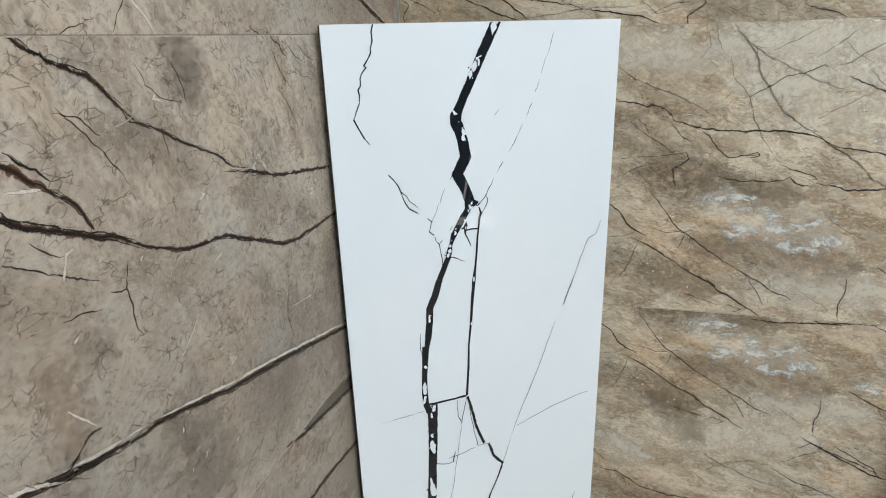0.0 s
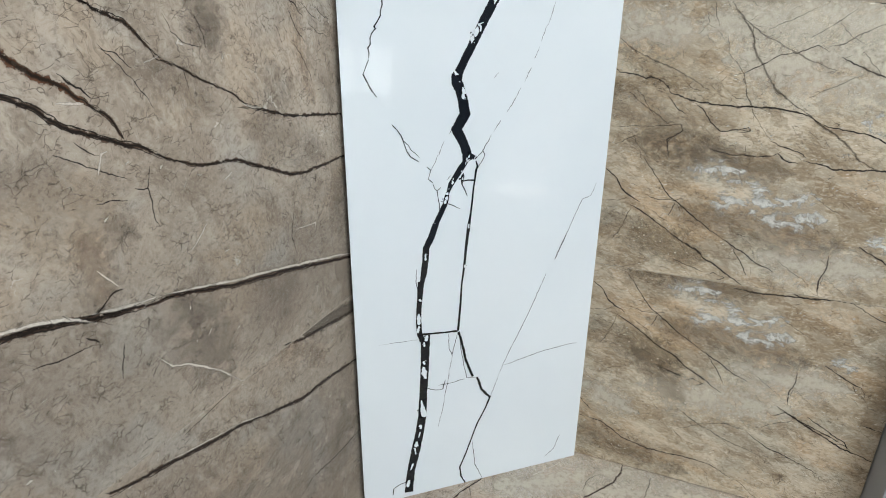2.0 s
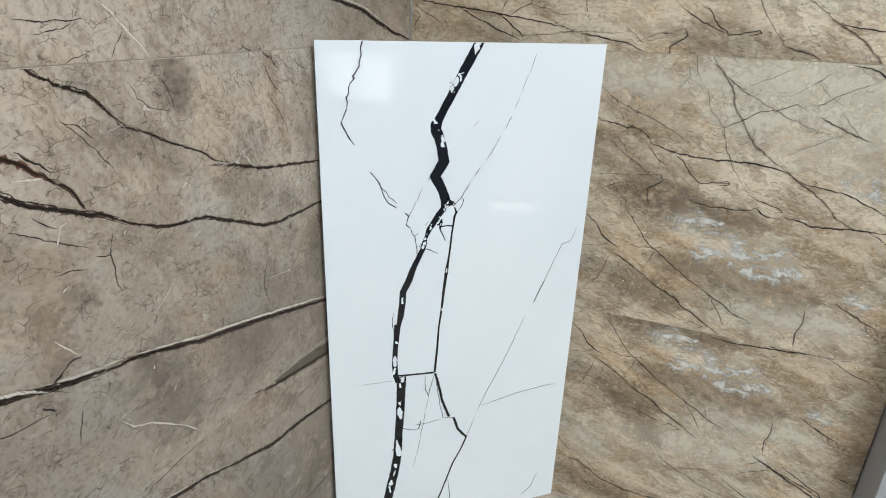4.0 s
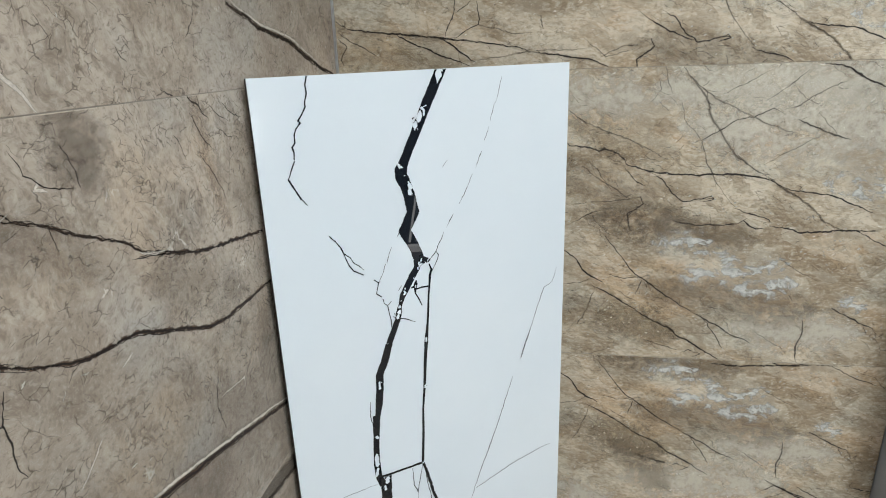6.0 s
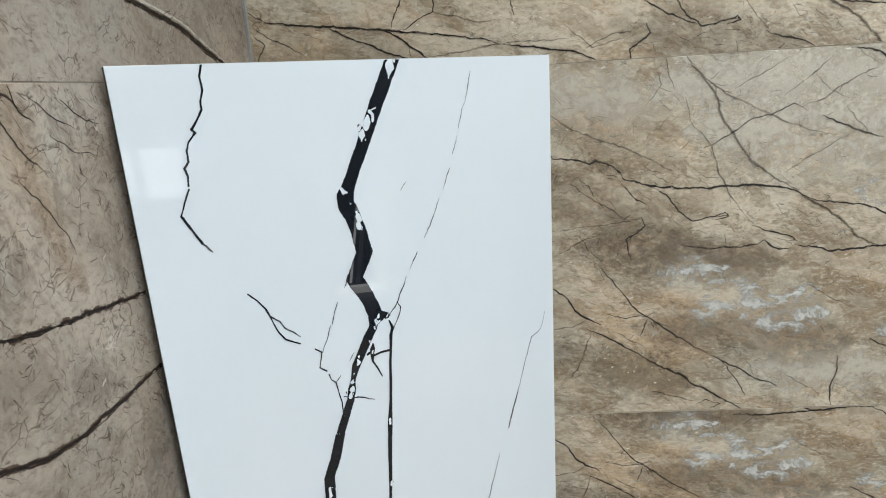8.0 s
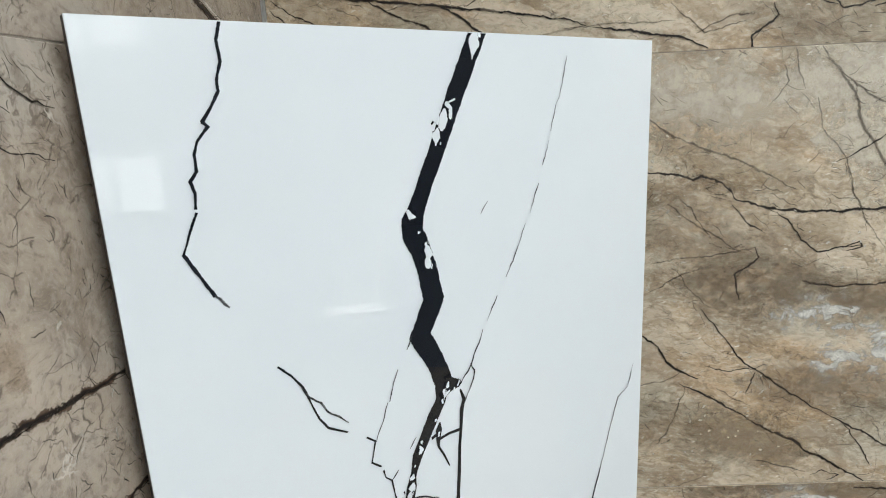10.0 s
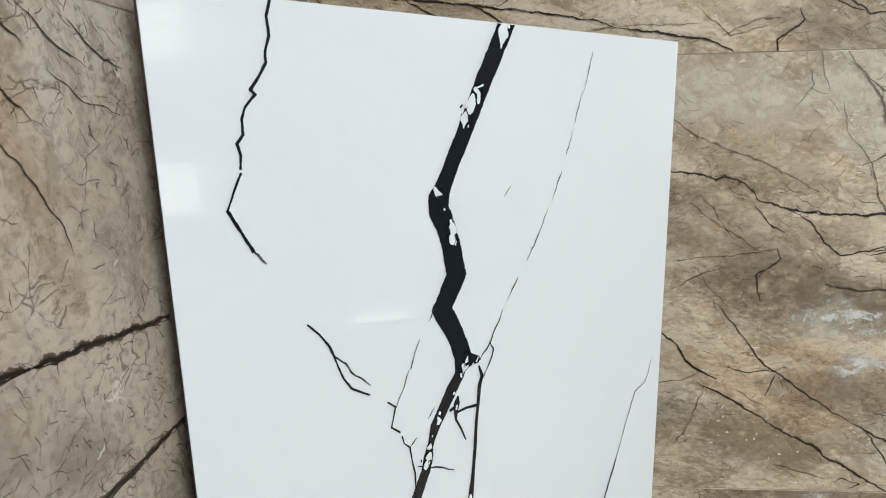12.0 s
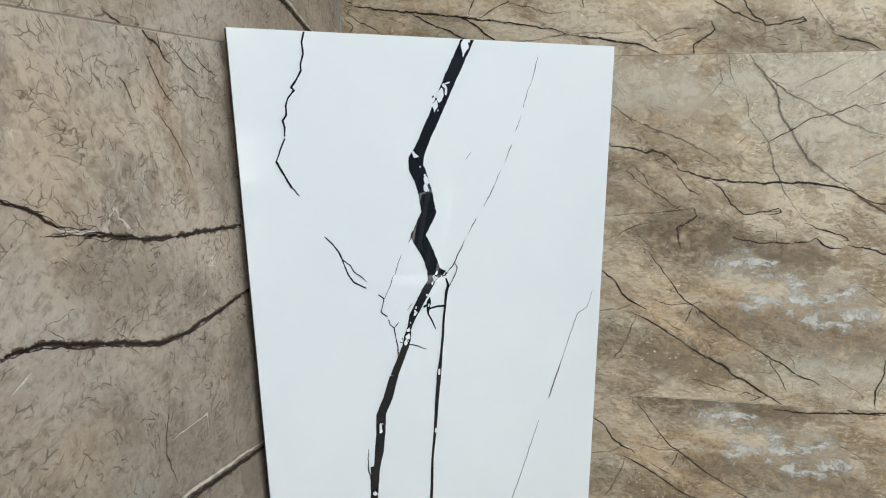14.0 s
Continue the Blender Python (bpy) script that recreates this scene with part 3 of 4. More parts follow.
# grey-beige wall
vein(L, "brown", 0.0042, (-0.922, 1.187), (-0.904, 1.175), (-0.881, 1.163), (-0.854, 1.154), (-0.837, 1.137), (-0.822, 1.122))
vein(L, "brown", 0.002, (-0.822, 1.122), (-0.806, 1.106), (-0.777, 1.095), (-0.738, 1.074), (-0.687, 1.052), (-0.662, 1.033), (-0.615, 1.018))
vein(L, "brown", 0.0045, (-0.640, 1.023), (-0.595, 1.011), (-0.545, 0.998), (-0.459, 0.987), (-0.394, 0.979))
vein(L, "brown", 0.0014, (-0.849, 1.151), (-0.831, 1.131), (-0.821, 1.120), (-0.814, 1.108), (-0.791, 1.099))
vein(L, "line", 0.0012, (-0.681, 1.031), (-0.646, 1.024), (-0.608, 1.017))
vein(L, "pale", 0.0022, (-0.668, 1.035), (-0.651, 1.028), (-0.627, 1.023))
vein(L, "pale", 0.0014, (-0.835, 1.106), (-0.816, 1.110), (-0.807, 1.114))
vein(L, "brown", 0.0055, (-1.060, 1.104), (-1.033, 1.094), (-1.008, 1.085), (-0.981, 1.070), (-0.956, 1.047), (-0.939, 1.039), (-0.912, 1.027), (-0.863, 1.008), (-0.831, 0.988))
vein(L, "brown", 0.0045, (-0.831, 0.988), (-0.785, 0.967), (-0.743, 0.959), (-0.695, 0.954), (-0.637, 0.930), (-0.568, 0.901), (-0.518, 0.894), (-0.460, 0.894), (-0.382, 0.896))
vein(L, "rust", 0.0075, (-1.045, 1.168), (-1.019, 1.143), (-1.003, 1.127), (-0.985, 1.111), (-0.968, 1.100), (-0.952, 1.092), (-0.937, 1.080), (-0.920, 1.067))
vein(L, "brown", 0.0036, (-0.928, 1.074), (-0.920, 1.067), (-0.901, 1.053), (-0.889, 1.034), (-0.883, 1.021))
vein(L, "line", 0.0022, (-0.949, 1.103), (-0.938, 1.092), (-0.925, 1.085), (-0.915, 1.073))
vein(L, "line", 0.0012, (-0.974, 1.020), (-0.948, 1.006), (-0.930, 0.995), (-0.890, 0.973))
vein(L, "line", 0.0012, (-0.893, 1.130), (-0.878, 1.114), (-0.854, 1.088), (-0.832, 1.051))
vein(L, "line", 0.0012, (-0.897, 1.126), (-0.887, 1.123), (-0.870, 1.118), (-0.861, 1.107), (-0.853, 1.101))
vein(L, "line", 0.0014, (-0.853, 0.980), (-0.862, 0.954), (-0.859, 0.931), (-0.860, 0.913), (-0.854, 0.899))
vein(L, "line", 0.0012, (-0.881, 0.958), (-0.860, 0.952))
vein(L, "line", 0.001, (-0.567, 0.834), (-0.581, 0.790), (-0.570, 0.750))
vein(L, "pale", 0.002, (-0.958, 1.072), (-0.947, 1.071), (-0.925, 1.068))
vein(L, "pale", 0.0016, (-0.926, 0.986), (-0.917, 1.009), (-0.909, 1.011))
vein(L, "pale", 0.0018, (-0.726, 0.930), (-0.708, 0.938))
vein(L, "pale", 0.0014, (-0.809, 0.846), (-0.790, 0.861), (-0.772, 0.877))
vein(L, "pale", 0.0016, (-0.568, 0.797), (-0.541, 0.795), (-0.507, 0.792), (-0.507, 0.774))
vein(L, "pale", 0.002, (-0.773, 1.133), (-0.777, 1.126), (-0.765, 1.122))
vein(L, "line", 0.001, (-0.742, 1.160), (-0.730, 1.136), (-0.727, 1.115))
vein(L, "line", 0.001, (-0.794, 1.162), (-0.785, 1.140), (-0.760, 1.124), (-0.735, 1.119))
vein(L, "line", 0.001, (-0.936, 0.953), (-0.915, 0.952), (-0.894, 0.946))
vein(L, "line", 0.0012, (-0.947, 1.029), (-0.932, 1.014), (-0.920, 1.008))
vein(L, "brown", 0.0062, (-0.372, 0.672), (-0.500, 0.705), (-0.598, 0.731), (-0.683, 0.750), (-0.733, 0.760), (-0.818, 0.786), (-0.865, 0.798), (-0.900, 0.801))
vein(L, "pale", 0.0026, (-0.371, 0.680), (-0.499, 0.713), (-0.598, 0.737), (-0.682, 0.757), (-0.732, 0.767), (-0.817, 0.791), (-0.864, 0.803))
vein(L, "brown", 0.0074, (-0.900, 0.803), (-0.947, 0.812), (-0.982, 0.823), (-1.007, 0.831), (-1.043, 0.840), (-1.076, 0.846), (-1.111, 0.852))
vein(L, "pale", 0.003, (-0.877, 0.806), (-0.907, 0.809), (-0.946, 0.818), (-0.974, 0.826))
vein(L, "pale", 0.0026, (-0.970, 0.812), (-1.006, 0.835), (-1.041, 0.846), (-1.074, 0.852), (-1.109, 0.857))
vein(L, "line", 0.0024, (-0.969, 0.822), (-0.954, 0.831), (-0.941, 0.839), (-0.927, 0.838))
vein(L, "pale", 0.0014, (-0.955, 0.875), (-0.941, 0.857), (-0.931, 0.844))
vein(L, "brown", 0.004, (-0.381, 0.546), (-0.456, 0.557), (-0.533, 0.571), (-0.577, 0.576), (-0.632, 0.593))
vein(L, "slate", 0.014, (-0.364, 0.555), (-0.475, 0.572), (-0.558, 0.584))
vein(L, "brown", 0.0058, (-0.390, 0.422), (-0.467, 0.435), (-0.527, 0.445), (-0.600, 0.452), (-0.649, 0.469), (-0.708, 0.488))
vein(L, "brown", 0.0058, (-0.708, 0.488), (-0.761, 0.509), (-0.822, 0.523), (-0.866, 0.536), (-0.915, 0.550), (-0.977, 0.566), (-1.008, 0.577))
vein(L, "pale", 0.0014, (-0.708, 0.492), (-0.761, 0.513), (-0.821, 0.528), (-0.865, 0.540), (-0.914, 0.554))
vein(L, "line", 0.0018, (-0.391, 0.223), (-0.507, 0.231), (-0.588, 0.244), (-0.627, 0.233))
vein(L, "pale", 0.0018, (-0.897, 0.722), (-0.876, 0.694), (-0.849, 0.682), (-0.790, 0.635), (-0.746, 0.586))
vein(L, "line", 0.001, (-0.880, 0.574), (-0.824, 0.581), (-0.761, 0.588), (-0.680, 0.582))
vein(L, "line", 0.0012, (-1.054, 0.796), (-1.017, 0.789), (-0.983, 0.787))
vein(L, "line", 0.0018, (-0.987, 0.800), (-0.972, 0.786))
vein(L, "line", 0.0012, (-0.941, 0.766), (-0.953, 0.721))
vein(L, "rusty", 0.022, (-0.634, 0.584), (-0.684, 0.554), (-0.625, 0.529), (-0.520, 0.517))
vein(L, "rusty", 0.02, (-0.961, 0.911), (-0.953, 0.885), (-0.953, 0.854))
vein(L, "brown", 0.0054, (-0.411, 1.299), (-0.394, 1.292), (-0.353, 1.282), (-0.326, 1.269), (-0.275, 1.262), (-0.219, 1.252), (-0.158, 1.230), (-0.087, 1.207), (-0.003, 1.188))
vein(L, "pale", 0.0024, (-0.401, 1.304), (-0.382, 1.294), (-0.345, 1.284), (-0.316, 1.274), (-0.270, 1.268), (-0.212, 1.258), (-0.151, 1.236), (-0.098, 1.217))
vein(L, "pale", 0.0026, (-0.824, 1.261), (-0.818, 1.255), (-0.802, 1.243), (-0.786, 1.224), (-0.769, 1.207), (-0.756, 1.188))
vein(L, "line", 0.0012, (-0.919, 1.234), (-0.896, 1.232), (-0.865, 1.233), (-0.833, 1.234))
vein(L, "line", 0.001, (-0.813, 1.189), (-0.801, 1.208), (-0.791, 1.221))
vein(L, "line", 0.001, (-0.875, 1.187), (-0.845, 1.197), (-0.831, 1.202))
vein(L, "line", 0.001, (-0.905, 1.220), (-0.886, 1.222), (-0.866, 1.225), (-0.855, 1.232))
vein(L, "line", 0.0012, (-0.643, 1.241), (-0.638, 1.231), (-0.630, 1.227))
vein(L, "line", 0.0012, (-0.519, 1.252), (-0.504, 1.267), (-0.494, 1.282))
vein(L, "rusty", 0.014, (-0.525, 1.188), (-0.510, 1.151), (-0.505, 1.112), (-0.500, 1.071))
vein(L, "rusty", 0.01, (-0.500, 1.048), (-0.500, 1.030), (-0.484, 1.019))
vein(L, "line", 0.0012, (-0.584, 1.197), (-0.560, 1.187), (-0.549, 1.178))
vein(L, "line", 0.0014, (-0.540, 1.190), (-0.528, 1.179), (-0.514, 1.173), (-0.506, 1.163))
vein(L, "line", 0.0012, (-0.515, 1.185), (-0.510, 1.166), (-0.496, 1.156))
vein(L, "line", 0.001, (-0.496, 1.175), (-0.477, 1.161), (-0.449, 1.148))
vein(L, "line", 0.001, (-0.537, 1.168), (-0.523, 1.146), (-0.511, 1.129), (-0.497, 1.117))
vein(L, "line", 0.001, (-0.527, 1.115), (-0.502, 1.085), (-0.489, 1.065), (-0.483, 1.046))
vein(L, "line", 0.001, (-0.574, 1.145), (-0.564, 1.131), (-0.558, 1.114))
vein(L, "line", 0.001, (-0.460, 1.173), (-0.439, 1.158), (-0.413, 1.150))
vein(L, "line", 0.001, (-0.482, 1.145), (-0.455, 1.128), (-0.422, 1.121))
vein(L, "dusk", 0.03, (-0.724, 1.175), (-0.714, 1.157), (-0.723, 1.145))
vein(L, "dusk", 0.03, (-0.730, 1.171), (-0.723, 1.147), (-0.715, 1.141))
vein(L, "dusk", 0.035, (-0.623, 0.983), (-0.555, 0.957), (-0.509, 0.932))
vein(L, "dusk", 0.025, (-0.803, 1.088), (-0.768, 1.064), (-0.745, 1.047))
vein(L, "dusk", 0.04, (-0.826, 0.747), (-0.801, 0.704), (-0.787, 0.654))
vein(L, "dusk", 0.05, (-1.006, 0.988), (-0.973, 0.971), (-0.947, 0.942))
# tan wall: the print that its rows share
vein(R1, "line", 0.0026, (0.457, 1.051), (0.469, 1.042), (0.497, 1.040), (0.525, 1.031), (0.535, 1.036), (0.563, 1.025), (0.573, 1.014))
vein(R1, "line", 0.0032, (0.570, 1.019), (0.581, 1.003), (0.620, 0.991), (0.683, 0.984), (0.734, 0.985), (0.795, 0.983), (0.845, 0.973), (0.871, 0.958))
vein(R1, "line", 0.0022, (0.871, 0.958), (0.887, 0.953), (0.926, 0.948), (0.959, 0.942), (0.985, 0.930), (1.035, 0.909))
vein(R1, "umber", 0.004, (0.668, 1.190), (0.671, 1.184), (0.698, 1.150), (0.715, 1.130), (0.724, 1.099), (0.742, 1.072), (0.762, 1.041), (0.779, 1.019), (0.801, 1.003), (0.834, 0.982))
vein(R1, "umber", 0.0038, (0.834, 0.982), (0.867, 0.958), (0.899, 0.939), (0.926, 0.918), (0.950, 0.891), (0.986, 0.875))
vein(R1, "umber", 0.0026, (0.681, 1.171), (0.714, 1.140), (0.746, 1.119), (0.777, 1.103), (0.818, 1.082), (0.858, 1.066), (0.902, 1.055))
vein(R1, "line", 0.0018, (0.701, 1.046), (0.725, 1.057), (0.752, 1.072), (0.774, 1.088), (0.802, 1.092), (0.833, 1.107), (0.853, 1.096))
vein(R1, "line", 0.0026, (0.878, 1.086), (0.908, 1.072), (0.940, 1.058), (0.971, 1.048))
vein(R1, "umber", 0.0022, (0.951, 1.152), (0.922, 1.141), (0.894, 1.125), (0.878, 1.111), (0.852, 1.104))
vein(R1, "umber", 0.0018, (0.830, 1.003), (0.865, 1.025), (0.899, 1.045), (0.920, 1.055))
vein(R1, "umber", 0.003, (0.458, 1.118), (0.464, 1.111), (0.499, 1.086), (0.538, 1.069), (0.582, 1.053), (0.626, 1.030), (0.654, 1.014))
vein(R1, "umber", 0.0022, (0.671, 1.126), (0.679, 1.089), (0.704, 1.062), (0.718, 1.036), (0.726, 1.008), (0.746, 0.970), (0.771, 0.937), (0.789, 0.920))
vein(R1, "line", 0.0018, (0.625, 0.988), (0.648, 0.975), (0.667, 0.947), (0.690, 0.930), (0.720, 0.936), (0.746, 0.937))
vein(R1, "line", 0.0016, (0.720, 0.934), (0.742, 0.942), (0.746, 0.935), (0.726, 0.930))
vein(R1, "umber", 0.0016, (0.494, 1.002), (0.523, 0.979), (0.558, 0.957), (0.582, 0.939), (0.592, 0.945))
vein(R1, "line", 0.0016, (0.576, 0.997), (0.595, 0.974), (0.617, 0.961))
vein(R1, "umber", 0.0016, (0.476, 0.923), (0.516, 0.929), (0.571, 0.933), (0.609, 0.940))
vein(R1, "line", 0.0022, (0.609, 0.940), (0.615, 0.926), (0.595, 0.910), (0.585, 0.904), (0.594, 0.869))
vein(R1, "umber", 0.0016, (0.473, 0.883), (0.506, 0.902), (0.540, 0.913))
vein(R1, "umber", 0.0016, (0.627, 1.166), (0.634, 1.147), (0.612, 1.117))
vein(R1, "umber", 0.0016, (0.639, 1.190), (0.645, 1.157), (0.655, 1.136))
vein(R1, "umber", 0.0016, (0.744, 1.134), (0.779, 1.151), (0.805, 1.167), (0.822, 1.176))
vein(R1, "umber", 0.0016, (0.821, 1.122), (0.854, 1.146), (0.885, 1.174))
vein(R1, "line", 0.0018, (0.673, 0.892), (0.717, 0.882), (0.753, 0.883), (0.794, 0.886), (0.812, 0.898))
vein(R1, "line", 0.003, (0.806, 0.892), (0.830, 0.876), (0.845, 0.876))
vein(R1, "line", 0.0028, (0.854, 0.882), (0.885, 0.878), (0.911, 0.869), (0.939, 0.871), (0.975, 0.875), (1.042, 0.874))
vein(R1, "line", 0.002, (0.784, 0.918), (0.805, 0.909), (0.826, 0.904), (0.847, 0.897), (0.858, 0.888))
vein(R1, "line", 0.0028, (0.460, 0.827), (0.465, 0.824), (0.490, 0.805), (0.501, 0.784), (0.522, 0.768), (0.546, 0.756))
vein(R1, "line", 0.0022, (0.520, 0.750), (0.566, 0.726), (0.597, 0.707), (0.616, 0.693))
vein(R1, "line", 0.0034, (0.616, 0.693), (0.646, 0.675), (0.682, 0.658), (0.702, 0.639), (0.738, 0.620), (0.787, 0.589), (0.796, 0.584))
vein(R1, "line", 0.002, (0.544, 0.858), (0.569, 0.825), (0.608, 0.776), (0.626, 0.765), (0.657, 0.741), (0.693, 0.717), (0.729, 0.694))
vein(R1, "line", 0.0024, (0.729, 0.694), (0.753, 0.680), (0.782, 0.665), (0.812, 0.644), (0.847, 0.629))
vein(R1, "line", 0.0018, (0.751, 0.679), (0.766, 0.658), (0.780, 0.639), (0.794, 0.614))
vein(R1, "line", 0.0014, (0.557, 0.774), (0.586, 0.766), (0.620, 0.768), (0.636, 0.774))
vein(R1, "line", 0.0014, (0.623, 0.764), (0.612, 0.732))
vein(R1, "umber", 0.0018, (0.458, 0.749), (0.499, 0.754), (0.522, 0.768))
vein(R1, "umber", 0.002, (0.529, 0.746), (0.520, 0.713), (0.505, 0.672), (0.494, 0.657))
vein(R1, "umber", 0.0016, (0.571, 0.742), (0.596, 0.724), (0.620, 0.713))
vein(R1, "umber", 0.0022, (0.634, 0.627), (0.670, 0.616), (0.705, 0.606))
vein(R1, "line", 0.0014, (0.712, 0.600), (0.728, 0.608), (0.752, 0.599), (0.736, 0.591))
vein(R1, "umber", 0.0018, (0.882, 0.814), (0.914, 0.792), (0.957, 0.770))
vein(R1, "line", 0.0024, (0.941, 0.684), (0.943, 0.652), (0.935, 0.626), (0.940, 0.590))
vein(R1, "line", 0.0026, (0.990, 0.713), (1.023, 0.695), (1.056, 0.678), (1.072, 0.672))
vein(R1, "umber", 0.0016, (0.850, 0.658), (0.885, 0.634), (0.919, 0.612))
vein(R1, "line", 0.003, (0.908, 1.183), (0.933, 1.180), (0.951, 1.175), (0.978, 1.156), (1.021, 1.138), (1.085, 1.115))
vein(R1, "line", 0.0018, (1.003, 0.877), (1.061, 0.846), (1.102, 0.832))
vein(R1, "cloud", 0.022, (0.718, 0.777), (0.754, 0.788), (0.797, 0.779))
vein(R1, "cloud", 0.02, (0.826, 0.749), (0.862, 0.757), (0.897, 0.760))
vein(R1, "cloud", 0.016, (0.741, 0.820), (0.789, 0.811))
vein(R1, "cloud", 0.016, (0.832, 0.792), (0.878, 0.801))
vein(R1, "cloud", 0.018, (0.656, 0.844), (0.703, 0.840), (0.729, 0.849))
vein(R1, "cloud", 0.014, (1.014, 0.725), (1.040, 0.719))
vein(R1, "cloud", 0.02, (0.967, 0.963), (1.030, 0.956))
vein(R1, "haze", 0.055, (0.693, 1.145), (0.804, 1.140), (0.943, 1.148), (1.051, 1.147))
vein(R1, "haze", 0.045, (0.479, 1.135), (0.520, 1.143), (0.571, 1.131))
vein(R1, "haze", 0.04, (0.850, 0.658), (0.926, 0.646), (0.997, 0.659))
vein(R1, "haze", 0.06, (0.762, 1.073), (0.877, 1.073), (1.027, 1.067))
vein(R1, "shade", 0.05, (0.492, 0.977), (0.577, 0.941), (0.642, 0.907))
vein(R1, "shade", 0.035, (0.650, 0.744), (0.770, 0.719), (0.918, 0.713))
vein(R1, "shade", 0.03, (0.547, 0.892), (0.696, 0.878), (0.800, 0.859))
vein(R1, "shade", 0.035, (0.472, 0.694), (0.541, 0.695), (0.655, 0.645))
vein(R1, "ochre", 0.03, (0.575, 0.682), (0.632, 0.663), (0.665, 0.657))
vein(R1, "ochre", 0.03, (0.501, 1.078), (0.573, 1.059), (0.635, 1.036))
# tan wall: lowest row
vein(R2, "line", 0.0034, (0.917, 0.293), (0.951, 0.275), (0.982, 0.257), (1.019, 0.240), (1.068, 0.215), (1.100, 0.209), (1.138, 0.197))
vein(R2, "line", 0.0022, (0.984, 0.281), (1.027, 0.257), (1.070, 0.234), (1.085, 0.214))
vein(R2, "line", 0.0022, (0.449, 0.149), (0.459, 0.133), (0.522, 0.127), (0.554, 0.110), (0.580, 0.091), (0.649, 0.076), (0.735, 0.080), (0.805, 0.076), (0.857, 0.051))
vein(R2, "line", 0.0022, (0.867, 0.202), (0.918, 0.169), (0.958, 0.159), (0.997, 0.145), (1.038, 0.127))
vein(R2, "umber", 0.0026, (0.697, 0.228), (0.743, 0.199), (0.830, 0.161), (0.898, 0.143))
vein(R2, "umber", 0.0018, (0.708, 0.159), (0.770, 0.197), (0.820, 0.211), (0.854, 0.206))
vein(R2, "umber", 0.0018, (0.883, 0.217), (0.927, 0.246), (0.976, 0.269))
vein(R2, "line", 0.0026, (0.911, 0.262), (0.938, 0.280), (0.978, 0.262), (1.035, 0.242), (1.080, 0.221))
vein(R2, "line", 0.002, (1.091, 0.289), (1.126, 0.283), (1.140, 0.288))
vein(R2, "line", 0.0018, (0.452, 0.197), (0.470, 0.175), (0.495, 0.156))
vein(R2, "line", 0.0026, (0.776, 0.577), (0.835, 0.574), (0.913, 0.580), (0.956, 0.580))
vein(R2, "haze", 0.05, (0.676, 0.273), (0.770, 0.271), (0.895, 0.281))
vein(R2, "haze", 0.03, (0.480, 0.225), (0.542, 0.210), (0.574, 0.193))
vein(R2, "shade", 0.035, (0.611, 0.339), (0.658, 0.302), (0.682, 0.275))
vein(R2, "shade", 0.04, (0.496, 0.079), (0.592, 0.057), (0.698, 0.041))
# tan wall: upper row
vein(R0, "line", 0.0026, (0.009, 1.291), (0.032, 1.276), (0.085, 1.268), (0.170, 1.259), (0.223, 1.252), (0.275, 1.245), (0.326, 1.237), (0.362, 1.232), (0.398, 1.220))
vein(R0, "line", 0.0026, (0.398, 1.220), (0.469, 1.208), (0.499, 1.205), (0.534, 1.190))
vein(R0, "line", 0.0024, (0.126, 1.265), (0.159, 1.246), (0.190, 1.234), (0.216, 1.220), (0.252, 1.208), (0.273, 1.199))
vein(R0, "line", 0.0026, (0.214, 1.253), (0.243, 1.237), (0.263, 1.221), (0.286, 1.205))
vein(R0, "umber", 0.002, (0.273, 1.209), (0.336, 1.214), (0.408, 1.223), (0.494, 1.223))
vein(R0, "line", 0.0016, (0.248, 1.323), (0.244, 1.295), (0.232, 1.271), (0.228, 1.255))
vein(R0, "line", 0.0016, (0.248, 1.297), (0.267, 1.308), (0.278, 1.317))
vein(R0, "line", 0.0016, (0.288, 1.316), (0.292, 1.292), (0.292, 1.275), (0.276, 1.269), (0.260, 1.260), (0.244, 1.251))
vein(R0, "umber", 0.002, (0.292, 1.273), (0.327, 1.266), (0.358, 1.255), (0.393, 1.256))
vein(R0, "line", 0.0014, (0.014, 1.269), (0.034, 1.253), (0.061, 1.241), (0.086, 1.225))
vein(R0, "line", 0.0012, (0.011, 1.259), (0.028, 1.243), (0.014, 1.218), (0.018, 1.203))
vein(R0, "line", 0.0018, (0.409, 1.285), (0.413, 1.261))
vein(R0, "umber", 0.0018, (0.488, 1.243), (0.519, 1.217), (0.529, 1.207), (0.578, 1.219))
vein(R0, "umber", 0.0018, (0.519, 1.207), (0.558, 1.225), (0.587, 1.226))
vein(R0, "line", 0.0018, (0.585, 1.284), (0.624, 1.258), (0.664, 1.238), (0.683, 1.232))
vein(R0, "shade", 0.03, (0.616, 1.221), (0.723, 1.206), (0.799, 1.198))
vein(R0, "ochre", 0.04, (0.016, 1.239), (0.114, 1.223), (0.188, 1.209))
# floor
vein(F, "brown", 0.004, (0.597, 0.014), (0.593, -0.035), (0.579, -0.079), (0.549, -0.121), (0.519, -0.159), (0.506, -0.205))
vein(F, "brown", 0.0036, (0.257, -0.183), (0.250, -0.208), (0.222, -0.260), (0.206, -0.300), (0.204, -0.334))
vein(F, "pale", 0.002, (0.242, -0.207), (0.213, -0.259), (0.198, -0.300))
vein(F, "line", 0.0018, (0.670, -0.018), (0.668, -0.057), (0.659, -0.110))
vein(F, "line", 0.0016, (0.231, -0.243), (0.250, -0.277))
vein(F, "pale", 0.0016, (0.443, -0.044), (0.396, -0.112), (0.359, -0.151))
vein(F, "line", 0.0014, (0.539, -0.063), (0.515, -0.096), (0.509, -0.142))
